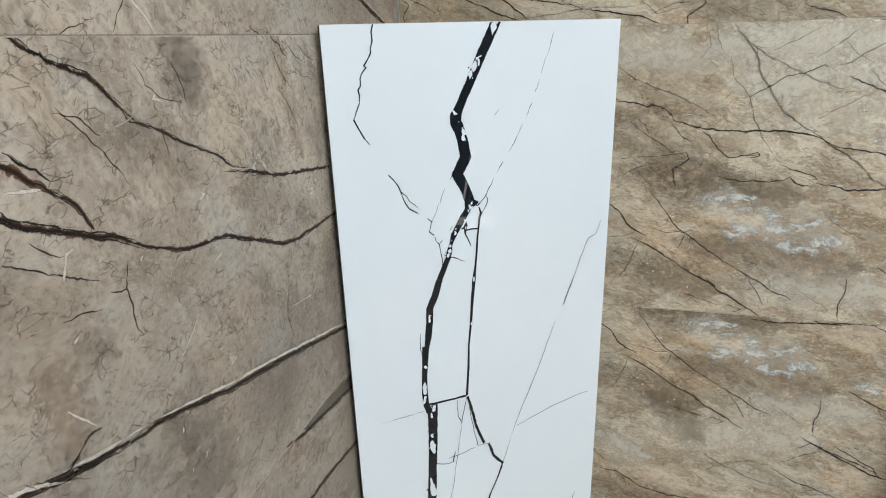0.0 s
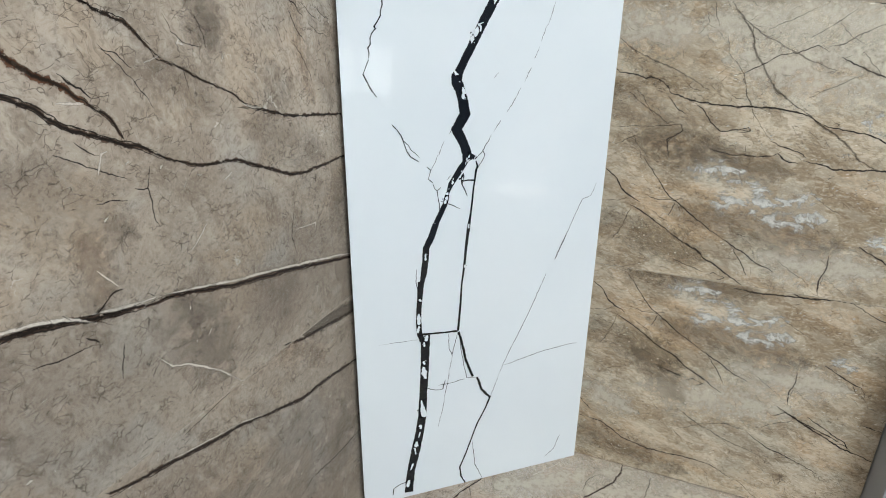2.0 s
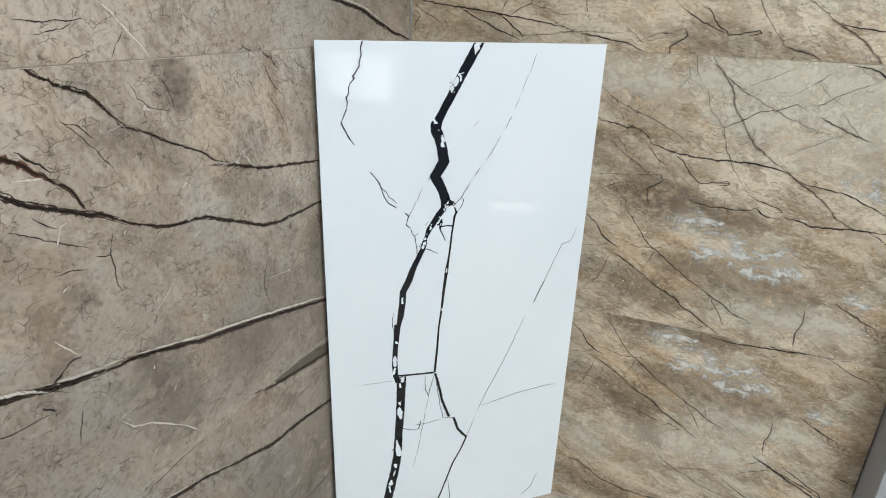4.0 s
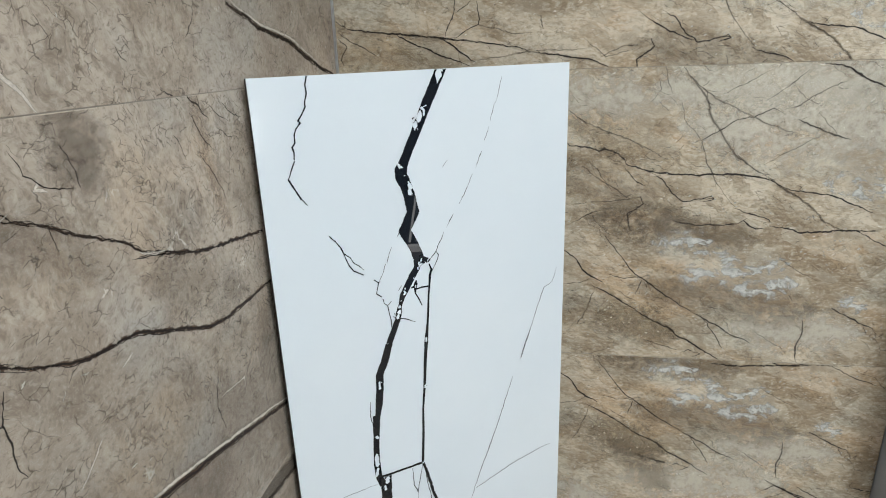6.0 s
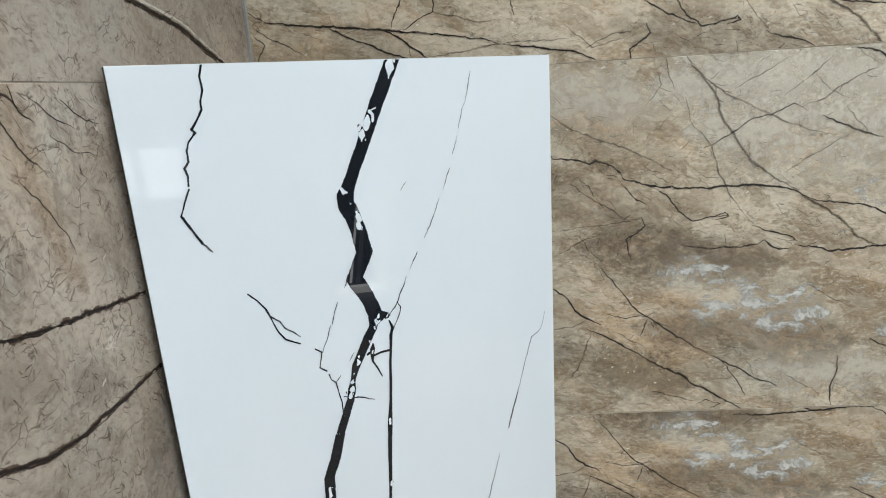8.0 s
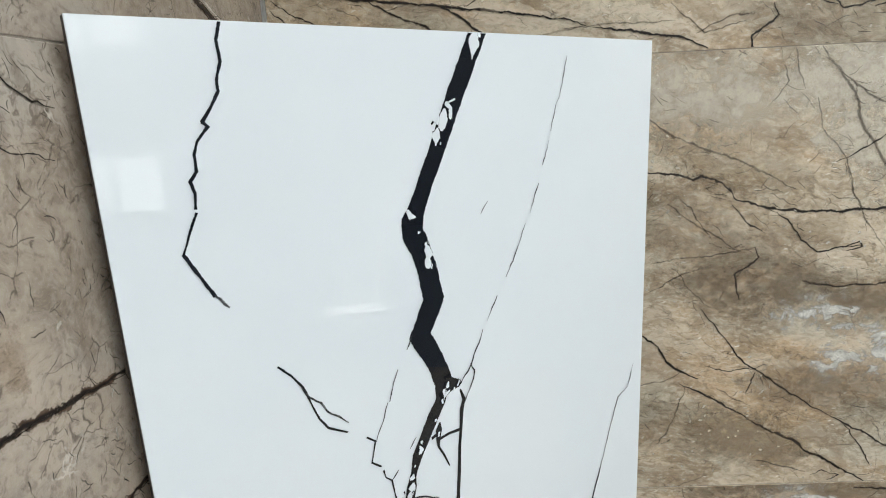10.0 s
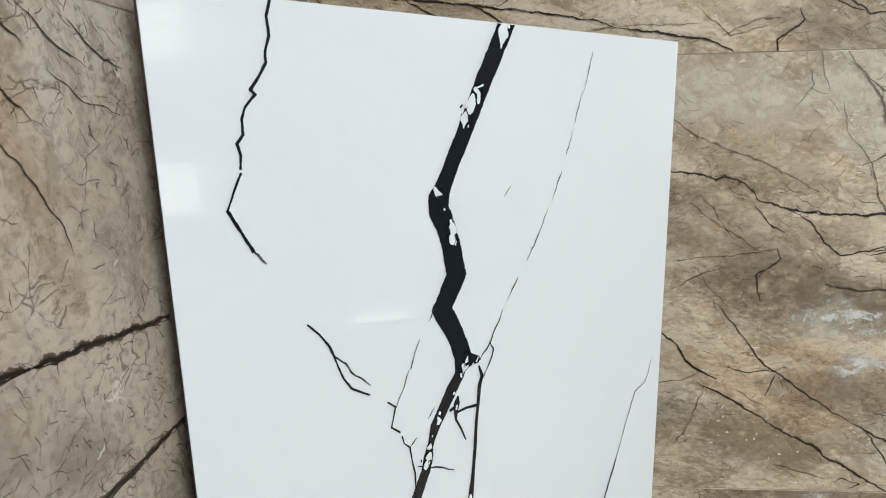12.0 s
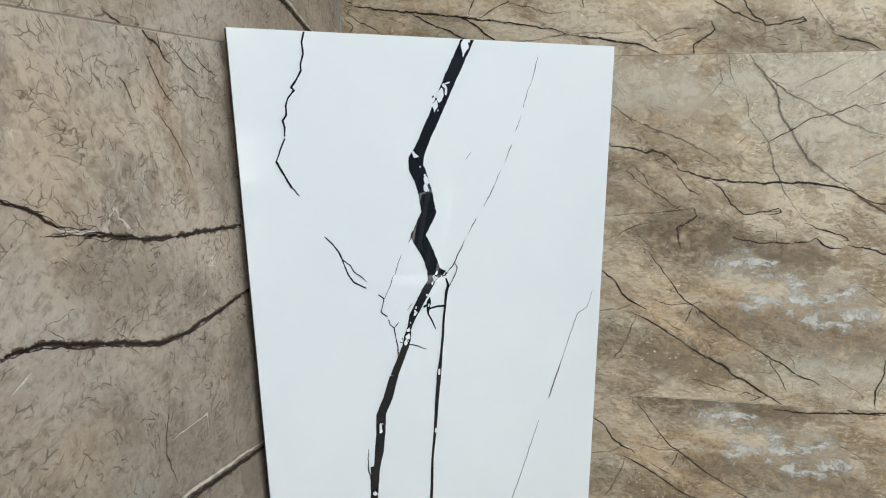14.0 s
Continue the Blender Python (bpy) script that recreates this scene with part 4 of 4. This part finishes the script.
vein(F, "haze", 0.03, (0.627, -0.048), (0.685, -0.056), (0.741, -0.054))
vein(F, "haze", 0.05, (0.326, -0.198), (0.455, -0.099), (0.568, -0.050))
vein(F, "haze", 0.04, (0.536, -0.130), (0.670, -0.052), (0.809, -0.035))

rng = random.Random(7)


def crack(start, angle, length, bend, n):
    """Points of a short crack that starts at a place and wanders off."""
    q, out = Vector(start), [tuple(start)]
    drift = 0.0
    for _ in range(n):
        drift += rng.uniform(-bend, bend) * 0.22
        way = angle + drift + rng.uniform(-bend, bend) * 0.8
        q = q + Vector((math.cos(way), math.sin(way))) * length / n
        out.append((q.x, q.y))
    return out


def grow_twigs(sheet, chance):
    """Second strands beside the heavy veins, and small cracks that leave them."""
    for ink, half, points in list(sheet):
        if ink not in ("brown", "rust", "line", "umber") or half < 0.0010:
            continue
        if ink == "brown":
            for side in (1, -1):
                if rng.random() < 0.6:
                    sheet.append(("line", half * 0.22, [(x + rng.uniform(-0.3, 0.9) * half * side, y + rng.uniform(0.2, 1.3) * half * side) for x, y in points]))
        for (x0, y0), (x1, y1) in zip(points, points[1:]):
            way, run = math.atan2(y1 - y0, x1 - x0), math.hypot(x1 - x0, y1 - y0)
            for _ in range(int(run * chance + rng.random())):
                k = rng.random()
                turn = way + rng.choice((0, math.pi)) + rng.choice((1, -1)) * rng.uniform(0.15, 0.8)
                sheet.append(("tick", rng.uniform(0.0002, 0.00045), crack((x0 + (x1 - x0) * k, y0 + (y1 - y0) * k), turn, rng.uniform(0.008, 0.035), 0.5, 6)))


def scatter(sheet, ink, count, box, angle, spread, length, half, gate, level, bend=0.5):
    """Short marks over a print, thick in some patches and absent in others."""
    made, tries = 0, 0
    while made < count and tries < count * 12:
        tries += 1
        x, y = rng.uniform(box[0], box[1]), rng.uniform(box[2], box[3])
        if noise.noise(Vector((x * gate, y * gate, count * 0.01))) < level + rng.uniform(-0.15, 0.15):
            continue
        if any(k[0] == "cloud" and math.hypot(x - k[2][0][0], y - k[2][0][1]) < 0.07 for k in sheet):
            continue
        made += 1
        a = radians(angle + rng.gauss(0, spread))
        sheet.append((ink, rng.uniform(*half), crack((x, y), a, rng.uniform(*length), bend, 4)))


for ink, half, points in list(W):
    if ink == "islet":
        (x0, y0, _), (x1, y1, _) = points[0], points[-1]
        for _ in range(3):
            k, a = rng.random(), rng.uniform(0.8, 2.2)
            place = (x0 + (x1 - x0) * k + rng.gauss(0, 1.0) * half, y0 + (y1 - y0) * k + rng.gauss(0, 1.0) * half)
            size = max(0.0003, half * rng.uniform(0.10, 0.22))
            W.append(("islet" if rng.random() < 0.6 else "black", size, crack(place, a, half * rng.uniform(0.4, 1.1), 0.6, 3)))

for sheet in (L, R0, R1, R2, F):
    grow_twigs(sheet, 30 if sheet is L else 18)
LBOX, RBOX = (-1.2, 0.0, 0.0, 1.8), (0.0, 1.15, 0.28, 1.3)
scatter(L, "tick", 420, LBOX, 110, 30, (0.004, 0.014), (0.00016, 0.00034), 4.0, 0.02, 0.5)
scatter(L, "tick", 260, LBOX, 35, 35, (0.004, 0.016), (0.00016, 0.00034), 4.0, 0.05, 0.5)
scatter(L, "tick", 600, (-0.66, -0.30, 0.80, 1.19), 118, 28, (0.003, 0.014), (0.00016, 0.00034), 9.0, -0.12, 0.5)
scatter(L, "fleck", 200, LBOX, 60, 40, (0.004, 0.012), (0.0005, 0.0013), 5.0, 0.15, 0.8)
scatter(R1, "tick", 520, RBOX, -30, 24, (0.006, 0.034), (0.00018, 0.00042), 4.5, 0.0, 0.5)
scatter(R1, "tick", 420, RBOX, 30, 28, (0.005, 0.022), (0.00018, 0.00042), 5.0, 0.02, 0.5)
scatter(R1, "umber", 30, RBOX, -33, 10, (0.03, 0.09), (0.0004, 0.0008), 3.0, -0.05, 0.5)
scatter(R1, "fleck", 900, RBOX, 5, 40, (0.002, 0.0065), (0.0004, 0.0016), 6.0, 0.0, 0.9)
# dimmer lower rows and corner end: their shade is painted into the print
for points in (((-1.15, 0.70), (-0.28, 0.72)), ((-1.15, 0.40), (-0.20, 0.42)), ((-1.15, 0.17), (-0.1, 0.2))):
    L.append(("wash", 0.15, points))
L.append(("wash", 0.16, ((-0.20, 0.75), (-0.22, 1.10))))
L.append(("wash", 0.14, ((-0.55, 1.45), (-0.05, 1.42))))
scatter(F, "tick", 200, (0.0, 1.2, -0.6, 0.0), 60, 40, (0.006, 0.025), (0.0002, 0.00045), 4.0, 0.0, 0.9)


def rough_line(points, step, wander):
    """The stroke's points with broken, wandering stretches between them."""
    out = [Vector(points[0])]
    for a, b in zip(points, points[1:]):
        a, b = Vector(a), Vector(b)
        run = (b - a).length
        n = max(1, min(40, int(run / step)))
        side = Vector((a.y - b.y, b.x - a.x)) / max(run, 1e-6)
        drift = 0.0
        for i in range(1, n + 1):
            k = i / n
            drift = drift * 0.6 + rng.uniform(-1, 1) * wander
            out.append(a.lerp(b, k) + side * drift * (math.sin(math.pi * k) if n > 1 else 0))
    return out


def stroke_into(bm, ink, half, points, move, lift):
    """A ribbon along the stroke; its layers tell the ink where the centre line is."""
    own = len(points[0]) == 3
    widths = [q[2] for q in points] if own else []
    points = [q[:2] for q in points]
    soft = ink in ("cloud", "haze", "shade", "dusk", "slate", "wash", "ochre", "rusty")
    if own:
        line = [Vector(q) for q in points]
    elif soft:
        line = [Vector(points[0]).lerp(Vector(points[-1]), k / 8) for k in range(9)]
    elif ink in ("black", "fissure"):
        line = rough_line(points, 0.006, min(half * 0.18, 0.0006)) if half < 0.0045 else [Vector(q) for q in points]
    elif ink == "islet":
        line = rough_line(points, 0.004, half * 0.15)
    else:
        line = rough_line(points, 0.004, 0.0015 if ink in ("line", "umber", "brown", "rust") else 0.0009) if ink not in ("tick", "fleck") else [Vector(q) for q in points]
    reach = half * (1.6 if soft else 1.35 if ink == "black" else 1.7 if ink == "fissure" else 1.9 if ink in ("fleck", "tick") else 2.4)
    uv_p, uv_b, uv_s = (bm.loops.layers.uv[n] for n in ("print", "band", "size"))
    slot = 2 + INK_ORDER.index(ink)
    tips = reach if soft else half * 0.6 if ink == "islet" else half * 0.5 if ink in ("black", "fissure") and not own else 0.0
    widths = [widths[0] * (0.3 if ink == "islet" else 1.0), *widths, widths[-1] * (0.3 if ink == "islet" else 1.0)] if own and tips else widths
    line = [line[0] + (line[0] - line[1]).normalized() * tips, *line, line[-1] + (line[-1] - line[-2]).normalized() * tips] if tips else line
    taper = {"brown": 0.55, "line": 0.35, "umber": 0.35, "pale": 0.3, "rust": 0.5, "hair": 0.5, "dash": 0.5, "islet": 0.35, "tick": 0.3, "fleck": 0.4}.get(ink, 1.0)
    s, rows = 0.0, []
    for i, q in enumerate(line):
        a, b = line[max(0, i - 1)], line[min(len(line) - 1, i + 1)]
        way = (b - a).normalized()
        side = Vector((-way.y, way.x))
        if 0 < i < len(line) - 1:
            side /= max(0.5, abs(way.dot((q - a).normalized())))
        if i:
            s += (q - line[i - 1]).length
        end = min(i, len(line) - 1 - i) / max(1, 0.22 * len(line))
        h = widths[i] if own else half * (taper + (1 - taper) * min(1, end))
        if soft and (i == 0 or i == len(line) - 1):
            h = half * 0.02
        rows.append((bm.verts.new((*(q + side * reach + move), lift)), bm.verts.new((*(q - side * reach + move), lift)), s, h))
    for (a0, a1, s0, h0), (b0, b1, s1, h1) in zip(rows, rows[1:]):
        f = bm.faces.new((a0, a1, b1, b0))
        f.material_index = slot
        for lp, (s_, ac, h) in zip(f.loops, ((s0, reach, h0), (s0, -reach, h0), (s1, -reach, h1), (s1, reach, h1))):
            lp[uv_b].uv, lp[uv_s].uv = (s_, ac), (h, 0.0)
            lp[uv_p].uv = lp.vert.co.x - move.x, lp.vert.co.y - move.y
        f.normal_update()
        if f.normal.z < 0:
            f.normal_flip()


def printed_tile(name, u0, u1, v0, v1, thick, base, strokes, place, parent=None, shift=(0.0, 0.0), edge=0.0006, body=None):
    """A tile whose face lies in the local plane z = 0. strokes: (sheet, move) pairs; shift: where the print's origin lies."""
    bm = bmesh.new()
    layers = [bm.loops.layers.uv.new(n) for n in ("print", "band", "size")]
    count = 0
    for sheet, move in strokes:
        mv = Vector(move)
        order = sorted(sheet, key=lambda k: (k[0] not in ("haze", "shade", "dusk", "slate", "wash", "ochre", "rusty"), k[0] not in ("cloud",), k[0] == "islet"))
        for ink, half, points in order:
            xs, ys = [q[0] + mv.x for q in points], [q[1] + mv.y for q in points]
            if max(xs) < u0 or min(xs) > u1 or max(ys) + half < v0 or min(ys) - half > v1:
                continue
            if ink in ("haze", "shade", "dusk", "slate", "wash", "ochre", "rusty", "cloud"):
                lift = 0.0002 + 0.000004 * (count % 60)
            elif ink == "islet" or half < 0.00015:
                lift = 0.00086 + 0.000004 * (count % 60)
            else:
                lift = 0.00046 + 0.000004 * (count % 97)
            stroke_into(bm, ink, half, points, mv, lift)
            count += 1
    e = edge + 0.0002
    for co, no in (((u0 + e, 0, 0), (-1, 0, 0)), ((u1 - e, 0, 0), (1, 0, 0)), ((0, v0 + e, 0), (0, -1, 0)), ((0, v1 - e, 0), (0, 1, 0))):
        bmesh.ops.bisect_plane(bm, geom=[*bm.verts, *bm.edges, *bm.faces], plane_co=co, plane_no=no, clear_outer=True)
    old = set(bm.faces)
    box_into(bm, u0, u1, v0, v1, -thick, 0.0, edge)
    for f in bm.faces:
        if f in old:
            continue
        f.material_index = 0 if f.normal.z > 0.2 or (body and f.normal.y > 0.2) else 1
        for lp in f.loops:
            lp[layers[0]].uv = lp.vert.co.x - shift[0], lp.vert.co.y - shift[1]
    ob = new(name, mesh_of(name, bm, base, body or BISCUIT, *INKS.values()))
    ob.matrix_world = place
    if parent:
        ob.parent = parent
    return ob


# ---- the booth: two tiled walls meeting in a corner, and its floor ----
RIGHT = Matrix(((1, 0, 0, 0), (0, 0, -1, 0), (0, 1, 0, 0), (0, 0, 0, 1)))
LEFT = Matrix(((0, 0, 1, 0), (1, 0, 0, 0), (0, 1, 0, 0), (0, 0, 0, 1)))
ROW = 0.6
JOINT = 0.0011
SEAM = 0.5868
wall_right = tagged(block("wall_right", 0.0, 1.136, 0.0135, 0.12, 0.0, 2.42, ADHESIVE), "booth wall clad in tan and olive marble-look tiles", "wall", kind="structure")
wall_left = tagged(block("wall_left", -0.12, -0.0135, -2.42, 0.0135, 0.0, 2.42, ADHESIVE), "booth wall clad in grey-beige marble-look tiles", "wall", kind="structure")

rows_z = [(0.0, SEAM), (SEAM, SEAM + ROW), (SEAM + ROW, SEAM + 2 * ROW), (SEAM + 2 * ROW, 2.42)]
right_prints = [
    [(R1, (0, -0.289)), (R2, (0, 0))],
    [(R1, (0, 0))],
    [(R1, (0, 0.297)), (R0, (0, 0))],
    [(R1, (0, 0.9))],
]
right_shift = [-0.289, 0.0, 0.297, 0.9]
for (z0, z1), strokes, sh in zip(rows_z, right_prints, right_shift):
    if sh == 0.297:
        strokes = [([k for k in R1 if k[2][0][0] > 0.58], (0, 0.297)), (R0, (0, 0))]
    printed_tile("tile", 0.0068, 1.134, z0 + JOINT / 2, z1 - JOINT / 2, 0.013, OLIVE, strokes, RIGHT, wall_right, (0, sh))
left_shift = [(0.37, -0.21), (0.0, 0.0), (-0.55, 0.33), (0.2, 0.9)]
for (z0, z1), sh in zip(rows_z, left_shift):
    here = [k for k in L if min(q[1] for q in k[2]) < z1 and max(q[1] for q in k[2]) > z0]
    low = [k for k in here if z0 - 0.03 < sum(q[1] for q in k[2]) / len(k[2]) < z1 + 0.03]
    printed_tile("tile", -1.30, 0.0040, z0 + JOINT / 2, z1 - JOINT / 2, 0.013, TAUPE, [(low, (0, 0))], LEFT, wall_left, sh)
    printed_tile("tile", -2.4, -1.30 - JOINT, z0 + JOINT / 2, z1 - JOINT / 2, 0.013, TAUPE, [(low, (-1.2, 0))], LEFT, wall_left, (sh[0] - 1.2, sh[1]))

for z in (SEAM, SEAM + ROW, SEAM + 2 * ROW):
    block("grout", 0.0068, 1.134, 0.0007, 0.0135, z - JOINT / 2, z + JOINT / 2, ADHESIVE, wall_right)
    block("grout", -0.0135, -0.0007, -2.4, 0.0040, z - JOINT / 2, z + JOINT / 2, ADHESIVE, wall_left)

# corner profile: two thin lips with a hollow between them
bm = bmesh.new()
box_into(bm, 0.0004, 0.0022, 0.0012, 0.012, 0.0, 2.42, 0.0004)
box_into(bm, 0.0022, 0.0044, 0.0030, 0.012, 0.0, 2.42, 0.0)
box_into(bm, 0.0044, 0.0062, -0.0012, 0.012, 0.0, 2.42, 0.0004)
tagged(new("corner_trim", mesh_of("corner_trim", bm, STEEL)), "slim brushed aluminium profile in the tiled corner", "trim", kind="structure")

# grey side panel that closes the end of the booth wall
tagged(block("partition", 1.1365, 1.19, -0.10, 0.12, 0.0, 2.42, GREY_PAINT, None, 0.002), "plain blue-grey painted panel beside the tiled wall", "wall", kind="structure")

floor = tagged(block("floor", -0.2, 5.3, -5.3, 0.2, -0.12, -0.0125, ADHESIVE), "floor laid with large marble-look tiles", "floor", kind="structure")
for i in range(5):
    for k in range(9):
        x0, x1 = -0.0 + 1.2 * i - 0.3, -0.0 + 1.2 * (i + 1) - 0.3 - JOINT
        y1, y0 = 0.0 - 0.6 * k, -0.6 * (k + 1) + JOINT
        x0, x1 = max(x0, 0.0005), min(x1, 5.2)
        y1 = min(y1, -0.0005)
        printed_tile("tile", x0, x1, max(y0, -5.2), y1, 0.012, TAUPE if i < 2 and k < 2 else SHOP_FLOOR, [(F, (0, 0))] if i < 2 and k < 2 else [], pose(0, 0, 0), floor, (0.3 * i + 0.13 * k, 0.4 * k))

# ---- the white slab standing across the corner ----
along = Vector((0.449, 0.395, 0)).normalized()
STAND = Matrix(((along.x, 0, along.y, 0.014), (along.y, 0, -along.x, -0.411), (0, 1, 0, 0.0005), (0, 0, 0, 1)))
slab = printed_tile("porcelain_slab", 0.0, 0.598, 0.0, 1.2, 0.009, WHITE, [(W, (0, 0))], STAND, None, (0, 0), 0.0007, SLAB_SIDE_SHADE)
tagged(slab, "polished white porcelain slab with jagged black crack veins, stood upright", "tile", kind="")

# ---- the showroom round the booth ----
H = 2.9
tagged(block("ceiling", -0.2, 5.4, -5.4, 0.3, H, H + 0.1, CEIL_PAINT), "plain matt white showroom ceiling", "ceiling", kind="structure")
tagged(block("wall_north", -0.2, 5.4, 0.125, 0.25, -0.1, H, WALL_PAINT), "plain grey showroom wall", "wall", kind="structure")
tagged(block("wall_west", -0.25, -0.125, -5.4, 0.125, -0.1, H, WALL_PAINT), "plain grey showroom wall", "wall", kind="structure")


def wall_with_openings(name, fixed, a0, a1, openings, east):
    """A wall with columns of window openings through it, along y (east) or along x."""
    bm = bmesh.new()
    pieces, at = [], a0
    for o0, o1, *heights in openings:
        pieces.append((at, o0, -0.1, H))
        sill = -0.1
        for z0, z1 in heights:
            pieces.append((o0, o1, sill, z0))
            sill = z1
        pieces.append((o0, o1, sill, H))
        at = o1
    for p0, p1, q0, q1 in (*pieces, (at, a1, -0.1, H)):
        if east:
            box_into(bm, fixed, fixed + 0.15, p0, p1, q0, q1)
        else:
            box_into(bm, p0, p1, fixed - 0.15, fixed, q0, q1)
    return tagged(new(name, mesh_of(name, bm, WALL_PAINT)), "grey showroom wall with window openings", "wall", kind="structure")


wall_with_openings("wall_east", 5.2, -5.4, 0.125, [(-4.98, -3.66, (0.16, 0.80), (1.78, 2.36))], True)
wall_with_openings("wall_south", -5.2, -0.125, 5.2, [(3.1, 4.9, (1.25, 2.65))], False)


def east_window(name, label, z0, z1, bars):
    """Two lights side by side, each with glazing bars at the heights given."""
    win = tagged(new(name), label, "window", kind="structure")
    for y0, y1 in ((-4.98, -4.95), (-4.47, -4.39), (-3.89, -3.66)):
        block("window_frame", 5.21, 5.26, y0, y1, z0, z1, FRAME_PAINT, win, 0.004)
    for y0, y1 in ((-4.95, -4.47), (-4.39, -3.89)):
        for b0, b1 in ((z0, z0 + 0.04), *bars, (z1 - 0.06, z1)):
            block("glazing_bar", 5.212, 5.258, y0, y1, b0, b1, FRAME_PAINT, win, 0.003)
        edges = [z0 + 0.04, *(z for bar in bars for z in bar), z1 - 0.06]
        for q0, q1 in zip(edges[::2], edges[1::2]):
            pane = block("pane", 5.232, 5.238, y0, y1, q0, q1, PANE, win)
            pane.visible_shadow = False


east_window("window_1", "low white window with daylight behind", 0.16, 0.80, [(0.44, 0.452)])
east_window("window_3", "high white window with a slim bar and daylight behind", 1.78, 2.36, [(2.10, 2.14)])
tagged(block("backdrop", 5.9, 5.91, -6.6, -2.6, -0.2, 3.0, DAY), "bright hazy daylight outside the window", "backdrop", kind="structure")

# unseen window, made up to account for the south lamp
window_south = tagged(new("window_2"), "assumed wide shop window with slim white frames, out of view", "window", kind="structure")
for x0, x1 in ((3.1, 3.15), (3.98, 4.03), (4.85, 4.9)):
    block("window_frame", x0, x1, -5.32, -5.27, 1.25, 2.65, FRAME_PAINT, window_south, 0.004)
for x0, x1 in ((3.15, 3.98), (4.03, 4.85)):
    for z0, z1 in ((1.25, 1.3), (2.6, 2.65)):
        block("glazing_bar", x0, x1, -5.32, -5.27, z0, z1, FRAME_PAINT, window_south, 0.004)
    pane = block("pane", x0, x1, -5.30, -5.294, 1.3, 2.6, PANE, window_south)
    pane.visible_shadow = False

# assumed ceiling panels, out of view, that hold the lamps
first = None
for lx in (1.6, 3.7):
    for ly in (-1.3, -3.4):
        if first is None:
            first = tagged(new("ceiling_light"), "assumed flat rectangular ceiling light, out of view, switched on", "ceiling light", "ceiling lights")
            bm = bmesh.new()
            for b in ((-0.62, 0.62, -0.18, -0.15), (-0.62, 0.62, 0.15, 0.18), (-0.62, -0.59, -0.15, 0.15), (0.59, 0.62, -0.15, 0.15)):
                box_into(bm, *b, -0.03, 0.0, 0.002)
            part("frame", bm, FRAME_PAINT, first)
            bm = bmesh.new()
            box_into(bm, -0.59, 0.59, -0.15, 0.15, -0.018, -0.002)
            part("diffuser", bm, LAMP, first, "glowing white diffuser")
            first.matrix_world = pose(lx, ly, H)
        else:
            copy_thing(first, pose(lx, ly, H))

# invented low panel leaning back from its base strip; added glow shows in slab
def beam(name, a, b, wide, deep, material, parent, label=""):
    """A square bar from one point to another."""
    a, b = Vector(a), Vector(b)
    bm = bmesh.new()
    box_into(bm, -wide / 2, wide / 2, -deep / 2, deep / 2, 0.0, (b - a).length, min(wide, deep) * 0.2)
    bm.transform(Matrix.Translation(a) @ (b - a).to_track_quat("Z", "Y").to_matrix().to_4x4())
    return part(name, bm, material, parent, label)


stand = tagged(new("glow_stand_in"), "made-up low leaning panel with added white glowing edges", "display stand")
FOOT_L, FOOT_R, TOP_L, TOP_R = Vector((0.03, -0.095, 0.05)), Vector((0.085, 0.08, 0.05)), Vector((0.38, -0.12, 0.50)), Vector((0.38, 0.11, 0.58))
beam("base_strip", (-0.055, -0.17, 0.025), (0.065, 0.14, 0.025), 0.05, 0.045, ADDED_GLOW, stand, "base strip with added white glow")
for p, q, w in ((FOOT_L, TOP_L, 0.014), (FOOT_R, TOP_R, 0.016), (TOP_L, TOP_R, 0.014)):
    beam("edge_strip", p, q, w, 0.014, ADDED_GLOW, stand, "edge strip with added white glow")
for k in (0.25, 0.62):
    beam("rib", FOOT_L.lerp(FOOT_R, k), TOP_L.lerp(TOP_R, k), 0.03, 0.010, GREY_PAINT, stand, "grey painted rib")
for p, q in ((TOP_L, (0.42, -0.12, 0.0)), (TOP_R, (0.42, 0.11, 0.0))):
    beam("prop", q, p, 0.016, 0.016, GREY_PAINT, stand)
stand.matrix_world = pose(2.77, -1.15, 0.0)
